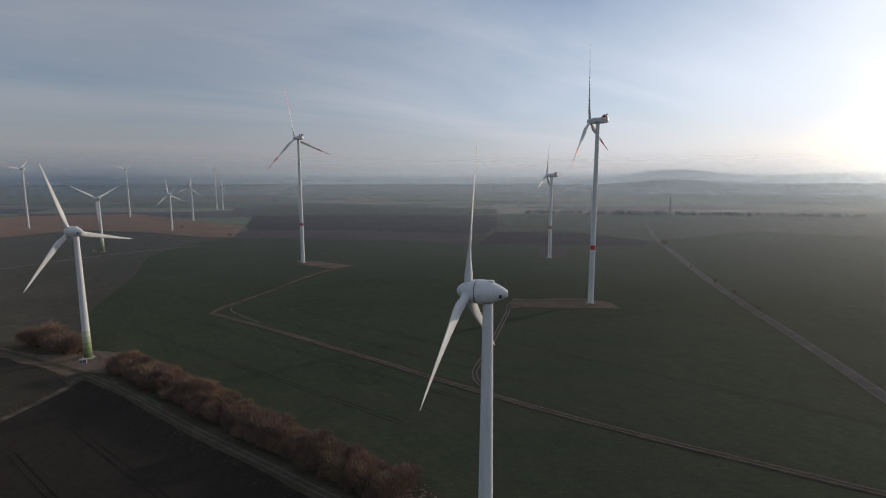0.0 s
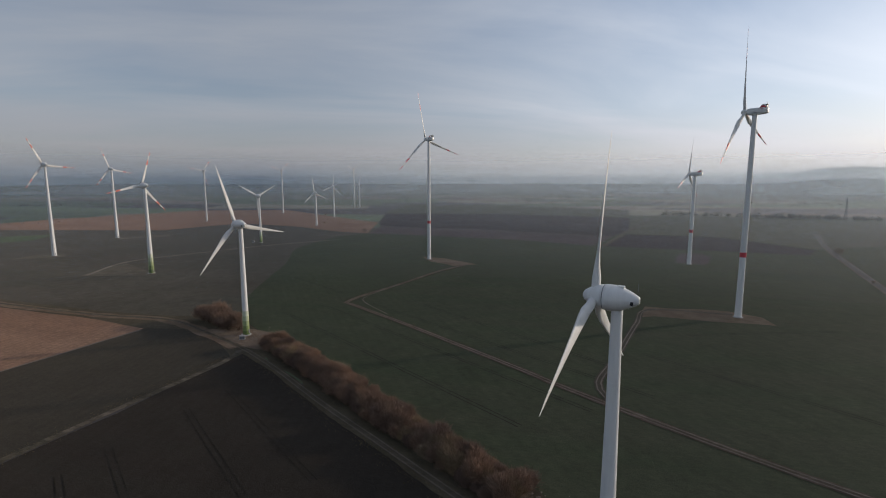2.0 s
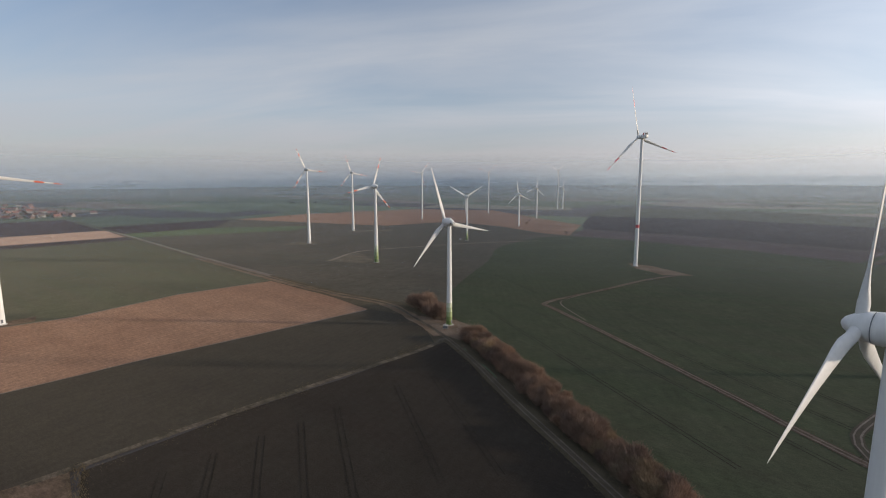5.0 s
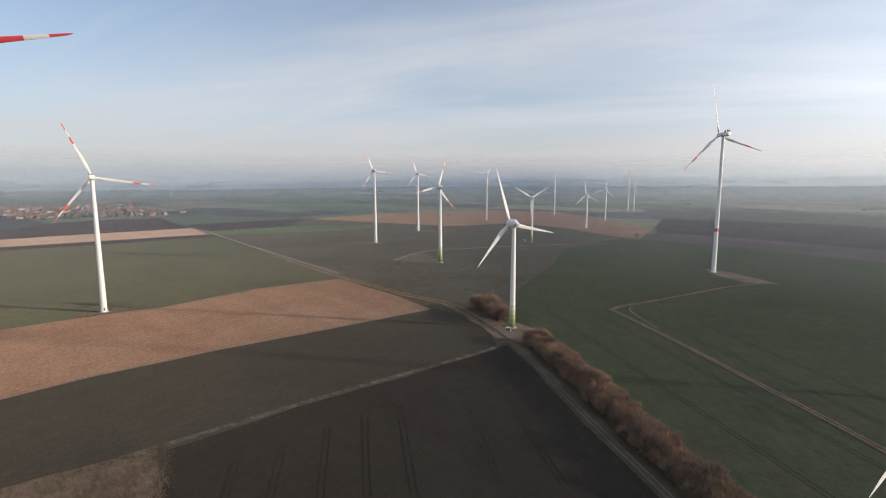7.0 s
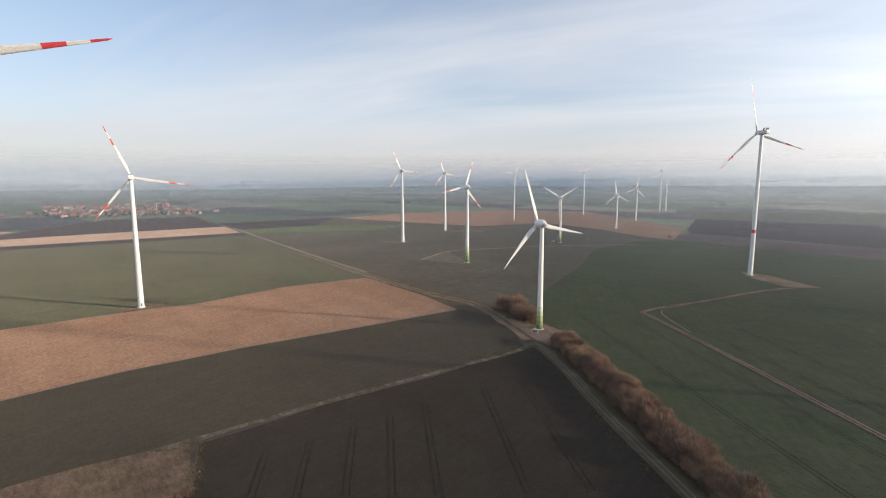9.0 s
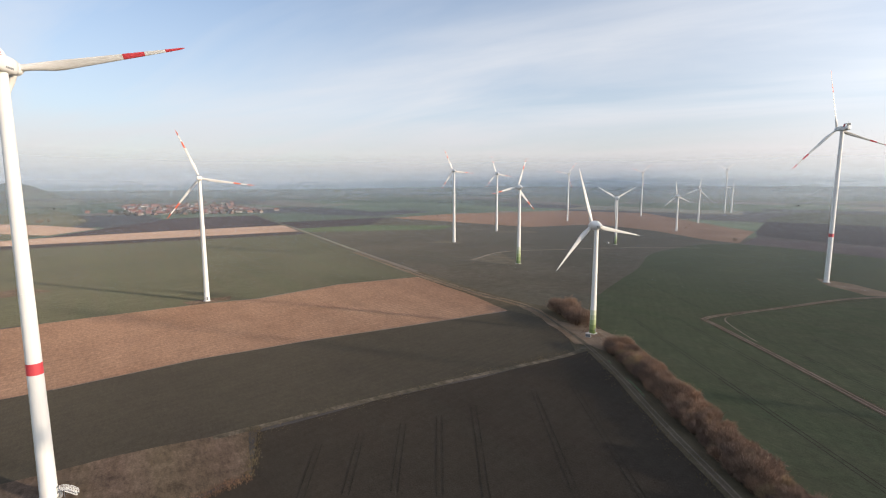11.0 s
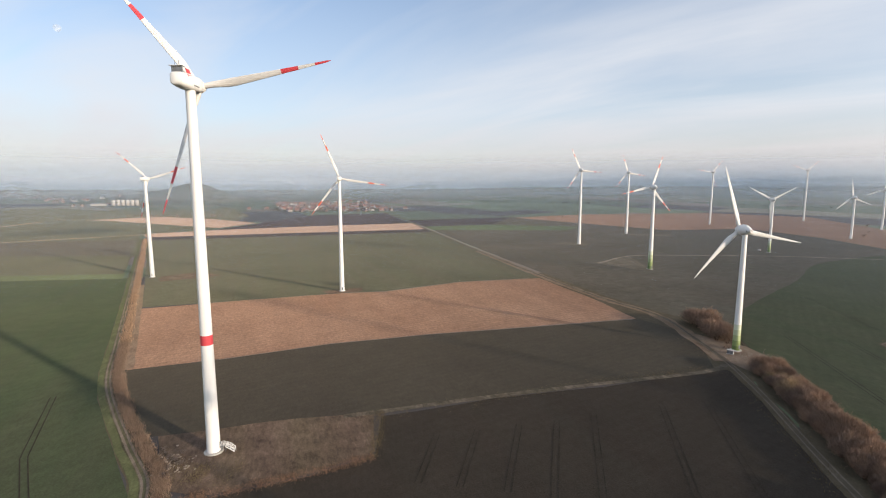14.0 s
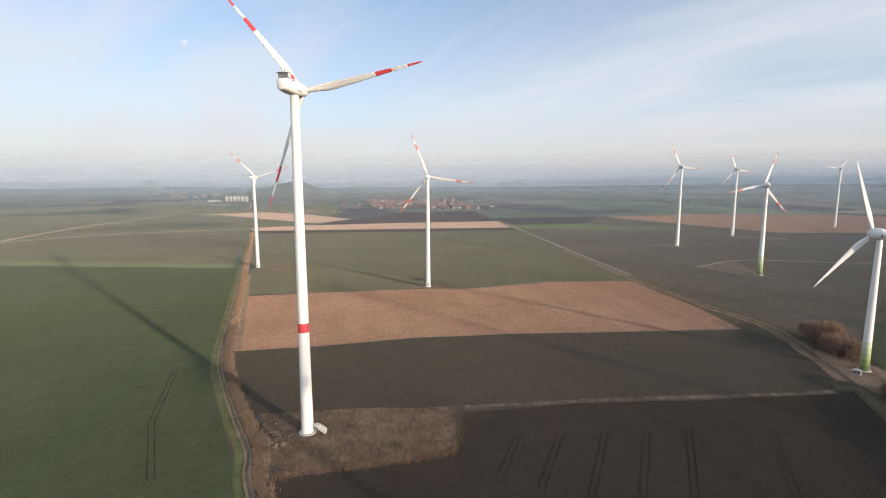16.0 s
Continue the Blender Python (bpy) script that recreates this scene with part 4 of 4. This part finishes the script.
blades("dry_grass", along([(-148, 30), (-163, 36), (-177, 39)], 1000, 0.7, 7), 0.6, 0.09, M_TUFT, "dry grass tufts edging a gravel pad", "grass", 8)
blades("dry_grass", along([(-160, -30), (-156, -20), (-153, -12)], 2200, 3.2, 9), 0.6, 0.08, M_TUFT, "olive dry grass on a turbine pad", "grass", 10)
blades("dry_grass", along([(-175, -4), (-172, 100), (-167, 200)], 2500, 2.2, 11, 0, 0.2), 0.4, 0.08, M_TUFT, "dry tufts along a gravel track", "grass", 12)
blades("dry_grass", along([(-400, 254), (-310, 248), (-250, 250), (-208, 234), (-170, 216), (-134, 194), (-94, 166), (-50, 137), (20, 90)], 7000, 2.6, 13, -1.5, 0.2), 0.5, 0.09, M_TUFT,
       "dry tufts along a farm track", "grass", 14)
blades("dry_grass", along([(-105, 510), (-142, 392), (-158, 328), (-146, 314), (-95, 278), (-23, 225), (64, 163), (126, 127)], 6000, 2.2, 15, 0, 0.2), 0.45, 0.09, M_TUFT,
       "dry tufts along a dirt track", "grass", 16)
blades("dry_grass", along([(-186, 236), (-176, 236), (-166, 232), (-158, 224)], 2400, 3.0, 17), 0.5, 0.1, M_REED, "trampled dry grass below a turbine", "grass", 18)
scrub = [(-172, -33), (-169, -31), (-166, -29), (-170, -28), (-165, -32), (-175, -34), (-162, -31), (-168, -34), (-158, -31), (-163, -27)]
scatter([make_shrub(70, 1.7, 3.0, 500, 0.4, M_SCRUB)], [(x, y, rng.uniform(0, 360), rng.uniform(0.7, 1.2)) for x, y in scrub], "low grey leafless scrub beside a pad", "scrub", "pad scrub")


def stones(name, centre, spread, count, label, seed):
    r, bm = random.Random(seed), bmesh.new()
    for k in range(count):
        got = bmesh.ops.create_icosphere(bm, subdivisions=1, radius=r.uniform(0.12, 0.5))
        c = Vector((centre[0] + r.gauss(0, spread[0]), centre[1] + r.gauss(0, spread[1]), 0.1))
        for v in got["verts"]:
            v.co = Vector((v.co.x * r.uniform(0.8, 1.3), v.co.y * r.uniform(0.8, 1.3), v.co.z * 0.7)) + c
    tagged(part(name, bm, M_RUBBLE), label, "stones", kind="stuff")


M_RUBBLE = soil_mat("pale_rubble", (0.220, 0.180, 0.140), (0.330, 0.280, 0.230), (0.260, 0.200, 0.150), 0, 0, 0.6, 0.4)
stones("rubble", (-170, 234), (6.5, 5), 320, "pale rubble stones heaped below a turbine", 1)
stones("rubble", (-9, 124), (5, 3), 150, "pale rubble stones at the hedge end", 2)
stones("rubble", (-164, -30), (3.5, 2.5), 90, "grey rubble stones at a pad corner", 3)


def woods(name, lines, label, seed, material, tall=9.0):
    """Far tree rows: jagged heaps of small pieces, never smooth."""
    r, verts, faces = random.Random(seed), [], []
    for a, b, deep, thick in lines:
        a, b = Vector((*a, 0)), Vector((*b, 0))
        n = int((b - a).length / 7 * thick)
        for k in range(n):
            c = a.lerp(b, r.random()) + Vector((r.gauss(0, deep), r.gauss(0, deep), 0))
            h, w = tall * r.uniform(0.5, 1.25), tall * r.uniform(0.35, 0.6)
            base = ground_height(c.x, c.y)
            for j in range(26):
                d = Vector((r.gauss(0, 1), r.gauss(0, 1), r.gauss(0, 1))).normalized()
                p = Vector((c.x, c.y, base + h * 0.52)) + Vector((d.x * w, d.y * w, d.z * h * 0.46)) * r.uniform(0.4, 1)
                u = Vector((r.gauss(0, 1), r.gauss(0, 1), r.gauss(0, 1))).normalized() * tall * 0.2
                v = Vector((r.gauss(0, 1), r.gauss(0, 1), r.gauss(0, 1))).normalized() * tall * 0.2
                i = len(verts)
                verts += [tuple(p), tuple(p + u), tuple(p + v)]
                faces.append((i, i + 1, i + 2))
    me = bpy.data.meshes.new(name)
    me.from_pydata(verts, [], faces)
    me.materials.append(material)
    tagged(part(name, me, None), label, "woods", kind="stuff")


woods("far_woods", [((250, 1440), (430, 1390), 9, 2.2), ((430, 1390), (840, 1310), 10, 2.2), ((480, 1400), (640, 1370), 16, 1.5), ((840, 1310), (1100, 1250), 10, 1.2)],
      "dark row of bare trees in the mist", 1, M_WOOD, 13)
woods("far_woods", [((-1560, -330), (-1500, -120), 14, 1.1), ((-1440, -470), (-1420, -400), 8, 0.5), ((-1500, -120), (-1480, -40), 20, 0.4)], "brown bare copse on far fields", 2, M_TWIG, 8)
woods("far_woods", [((-923, 3500), (-600, 3600), 30, 1.0), ((-851, 2343), (-700, 2350), 15, 0.6), ((-262, 2209), (0, 2260), 14, 0.6), ((100, 2300), (420, 2350), 20, 0.5), ((-1500, 1900), (-1200, 2050), 20, 0.5),
                    ((-2100, 1300), (-1800, 1500), 15, 0.5), ((-2600, 900), (-2450, 1300), 20, 0.5), ((-2300, -300), (-2250, -50), 20, 0.5), ((-1900, -900), (-1850, -700), 15, 0.4),
                    ((500, 2500), (1100, 2300), 30, 0.5), ((-400, 2800), (200, 2900), 25, 0.5), ((-3000, -200), (-3050, 300), 25, 0.5), ((-3300, -900), (-3200, -500), 30, 0.7)],
      "dark hazy tree rows on the plain", 3, M_WOOD, 10)
woods("village_trees", [((-1650, 90), (-1640, 400), 30, 1.6), ((-1700, 100), (-1690, 430), 45, 2.6), ((-1850, 90), (-1830, 450), 60, 2.8), ((-2000, 90), (-2050, 480), 70, 2.2), ((-2250, 120), (-2300, 520), 90, 1.2), ((-1700, 60), (-1900, 20), 20, 1.0),
                        ((-2500, -640), (-2440, -400), 30, 0.5), ((-3550, -1340), (-3000, -850), 40, 0.35)], "dark bare trees between village houses", 4, M_WOOD, 8)

# ---------------------------------------------------------------- village houses
M_WALLS = [paint_mat("house_wall", c, 0.85) for c in ((0.26, 0.22, 0.19), (0.20, 0.14, 0.115), (0.46, 0.44, 0.41))]
M_ROOFS = [paint_mat("tile_roof", c, 0.85) for c in ((0.21, 0.090, 0.070), (0.165, 0.080, 0.066), (0.11, 0.088, 0.082), (0.25, 0.115, 0.085))]


def make_house(seed, long, wide, wall, pitch, wall_m, roof_m, name="house"):
    top = new(name)
    r = random.Random(seed)
    body = bmesh.new()
    x, y = long / 2, wide / 2
    loft(body, [[(s, -y, 0), (s, y, 0), (s, y, wall), (s, 0, wall + pitch), (s, -y, wall)] for s in (-x, x)])
    walls = part("wall", body, wall_m, top)
    for s in (-1, 1):
        bm = bmesh.new()
        slope = pitch / y
        edge, rise = y + 0.5, wall - 0.5 * slope
        loft(bm, [[(q, 0, wall + pitch + 0.05), (q, s * edge, rise + 0.05), (q, s * edge, rise + 0.3), (q, 0, wall + pitch + 0.32)] for q in (-x - 0.4, x + 0.4)])
        part("roof", bm, roof_m, top)
        for k in range(3):
            cx = -x + long * (k + 0.75) / 3.5
            part("window", box(bmesh.new(), (cx - 0.6, s * y - 0.08, wall * 0.5 - 0.6), (cx + 0.6, s * y + 0.08, wall * 0.5 + 0.7)), M_GREY, walls)
    part("chimney", box(bmesh.new(), (x * 0.3, -0.4, wall + pitch - 0.8), (x * 0.3 + 0.8, 0.4, wall + pitch + 1.0)), M_ROOFS[1], top)
    return top


def settle(kinds, spots, label, group):
    for k, (x, y, turn, s) in enumerate(spots):
        kind = kinds[k % len(kinds)]
        at = pose(x, y, ground_height(x, y) - 0.3, 0, 0, turn)
        if not kind.get("label"):
            tagged(kind, label, "house", group)
            kind.matrix_basis = at
        else:
            copy_thing(kind, at)


rng = random.Random(5)
homes = [make_house(k, rng.uniform(11, 18), rng.uniform(9, 11.5), rng.uniform(3.6, 6), rng.uniform(4, 5.5), M_WALLS[k % 3], M_ROOFS[k % 4]) for k in range(7)]
spots = []
while len(spots) < 150:
    u, v = rng.random(), rng.random()
    x, y = -1600 - 800 * u**1.3 - 90 * (1 - v), 70 + (345 + 60 * u) * v
    if all((x - a) ** 2 + (y - b) ** 2 > 19**2 for a, b, *_ in spots):
        spots.append((x, y, rng.choice((75, 165, 95, 20, 120)) + rng.uniform(-8, 8), 1))
spots += [(-1880, 20, 80, 1), (-1900, -40, 80, 1), (-1735, 500, 75, 1)]
settle(homes, spots, "village house with red tiled roof and pale walls", "village houses")
spots = []
while len(spots) < 42:
    u, v = rng.random(), rng.gauss(0, 1)
    x, y = -2900 - 700 * u + v * 40, -800 - 560 * u - v * 50
    if all((x - a) ** 2 + (y - b) ** 2 > 26**2 for a, b, *_ in spots):
        spots.append((x, y, rng.uniform(0, 180), 1))
spots += [(-2450 + rng.uniform(-40, 60), -720 + 26 * k, rng.uniform(0, 180), 1) for k in range(7)] + [(-2600, 330 + 40 * k, 70, 1) for k in range(6)]
settle([make_house(30 + k, 15, 10, 5, 4.5, M_WALLS[k % 3], M_ROOFS[k % 4]) for k in range(3)], spots, "far village house with tiled roof in the haze", "far village houses")
settle([make_house(40, 60, 16, 6, 3, M_WALLS[2], M_WALLS[2], "barn")], [(-2440, -640, 80, 1)], "long pale farm building on the plain", "farm buildings")
silo = new("silo")
part("drum", lathe([(8, 0), (8, 24), (7.6, 24.4)]), M_WALLS[2], silo, smooth=True)
part("cap", lathe([(7.6, 24.4), (4, 26.5), (0.5, 27.2)]), M_GREY, silo)
tagged(silo, "tall pale grain silo beside a far village", "silo", "grain silos")
silo.matrix_basis = pose(-2404, -580, ground_height(-2404, -580))
for k in range(1, 6):
    copy_thing(silo, pose(-2404 + 4 * k, -580 + 18 * k, ground_height(-2400, -560)))

# ---------------------------------------------------------------- small built things
# steel stair to the door of the tall turbine, built along x from its landing
stair = new("tower_stair")
part("landing", box(bmesh.new(), (2.2, -0.7, 1.95), (3.9, 0.7, 2.05), 0.02), M_GREY, stair)
for k in range(9):
    part("step", box(bmesh.new(), (3.95 + k * 0.32, -0.6, 1.75 - k * 0.2), (4.25 + k * 0.32, 0.6, 1.8 - k * 0.2), 0.01), M_GREY, stair)
for s in (-0.65, 0.65):
    bm = bmesh.new()
    loft(bm, [[(3.9, s - 0.05, z), (3.9, s + 0.05, z)] + [(6.9, s + 0.05, z - 1.95), (6.9, s - 0.05, z - 1.95)] for z in (1.75, 2.05)])
    part("stringer", bm, M_WHITE, stair)
    for h in (0.4, 0.75, 1.1):
        bm = bmesh.new()
        limb(bm, Vector((2.3, s, 2.0 + h)), Vector((3.9, s, 2.0 + h)), 0.06, 0.06)
        limb(bm, Vector((3.9, s, 2.0 + h)), Vector((6.9, s, 0.1 + h)), 0.06, 0.06)
        part("handrail", bm, M_WHITE, stair)
    for k in range(5):
        x = 2.3 + k * 1.1
        z = 2.0 if x < 3.95 else 2.0 - (x - 3.9) * 0.63
        part("post", box(bmesh.new(), (x - 0.05, s - 0.05, z - 0.1), (x + 0.05, s + 0.05, z + 1.12)), M_WHITE, stair)
for x in (2.6, 3.8):
    for s in (-0.6, 0.6):
        part("leg", box(bmesh.new(), (x - 0.06, s - 0.06, 0), (x + 0.06, s + 0.06, 1.95)), M_GREY, stair)
tagged(stair, "white steel stair with railings at a turbine door", "stair")
stair.matrix_basis = pose(-168.3, -18.3, 0.15, 0, 0, 75)


def kiosk(x, y, turn, label):
    top = new("transformer_kiosk")
    part("plinth", box(bmesh.new(), (-1.6, -1.2, 0), (1.6, 1.2, 0.3), 0.05), M_CONCRETE, top)
    part("cabin", box(bmesh.new(), (-1.4, -1.0, 0.3), (1.4, 1.0, 2.0), 0.05), M_CONCRETE, top)
    part("roof", box(bmesh.new(), (-1.6, -1.2, 2.0), (1.6, 1.2, 2.2), 0.06), M_CONCRETE, top)
    for s in (-0.7, 0.7):
        part("door", box(bmesh.new(), (s - 0.6, -1.06, 0.4), (s + 0.6, -0.98, 1.9), 0.02), M_GREY, top)
    tagged(top, label, "kiosk", "transformer kiosks")
    top.matrix_basis = pose(x, y, 0.16, 0, 0, turn)


kiosk(-177, 227.5, 30, "small pale concrete transformer kiosk beside a turbine")
kiosk(-458, 627, 10, "small pale transformer kiosk near a far turbine")

# slender lattice mast in the tree row
mast = new("lattice_mast")
for a in range(4):
    c, s = math.cos(a * math.pi / 2 + 0.78), math.sin(a * math.pi / 2 + 0.78)
    bm = bmesh.new()
    limb(bm, Vector((3.2 * c, 3.2 * s, 0)), Vector((1.0 * c, 1.0 * s, 52)), 0.5, 0.35)
    part("leg", bm, M_GREY, mast)
for k in range(12):
    bm = bmesh.new()
    for a in range(4):
        r0, r1, z0, z1 = 3.2 - 2.2 * k / 12, 3.2 - 2.2 * (k + 1) / 12, 52 * k / 12, 52 * (k + 1) / 12
        b = a + 1
        limb(bm, Vector((r0 * math.cos(a * 1.5708 + 0.78), r0 * math.sin(a * 1.5708 + 0.78), z0)), Vector((r1 * math.cos(b * 1.5708 + 0.78), r1 * math.sin(b * 1.5708 + 0.78), z1)), 0.2, 0.2, 4)
    part("brace", bm, M_GREY, mast)
part("antenna", lathe([(1.6, 46), (1.6, 52), (0.3, 53), (0.2, 58)], 10), M_GREY, mast)
tagged(mast, "slender grey lattice mast above a tree row", "mast")
mast.matrix_basis = pose(640, 1366, 0)

# far wind farm under the horizon
for yaw in (89.6, 88.6, 87.4, 86.5, 85.2, 84.0, 83.2, 82.0, 80.9, 91.0):
    r = 3920 + 60 * math.sin(yaw * 7)
    x, y = -r * math.sin(radians(yaw)), r * math.cos(radians(yaw))
    turbine(x, y, 48, 20, 75, yaw * 37 % 120, "slim", "tiny pale wind turbine on the hazy horizon", group="horizon turbines", z0=ground_height(x, y))

# pale day moon
M_MOON = Mat("moon_rock", 1.0)
moon_spot = M_MOON.span(M_MOON.noise(M_MOON.place(), 0.045, 3), 0.42, 0.62)
M_MOON.colour(M_MOON.mix(moon_spot, (0.92, 0.92, 0.92), (0.68, 0.70, 0.74)))
M_MOON.b.inputs["Alpha"].default_value = 0.13
bm = bmesh.new()
bmesh.ops.create_icosphere(bm, subdivisions=4, radius=26)
moon = tagged(part("moon", bm, M_MOON.m, smooth=True), "pale day moon in a light blue sky", "moon", kind="structure")
moon.matrix_basis = pose(-4700 * math.cos(radians(13.7)) * math.sin(radians(106.6)), 4700 * math.cos(radians(13.7)) * math.cos(radians(106.6)), EYE + 4700 * math.sin(radians(13.7)))
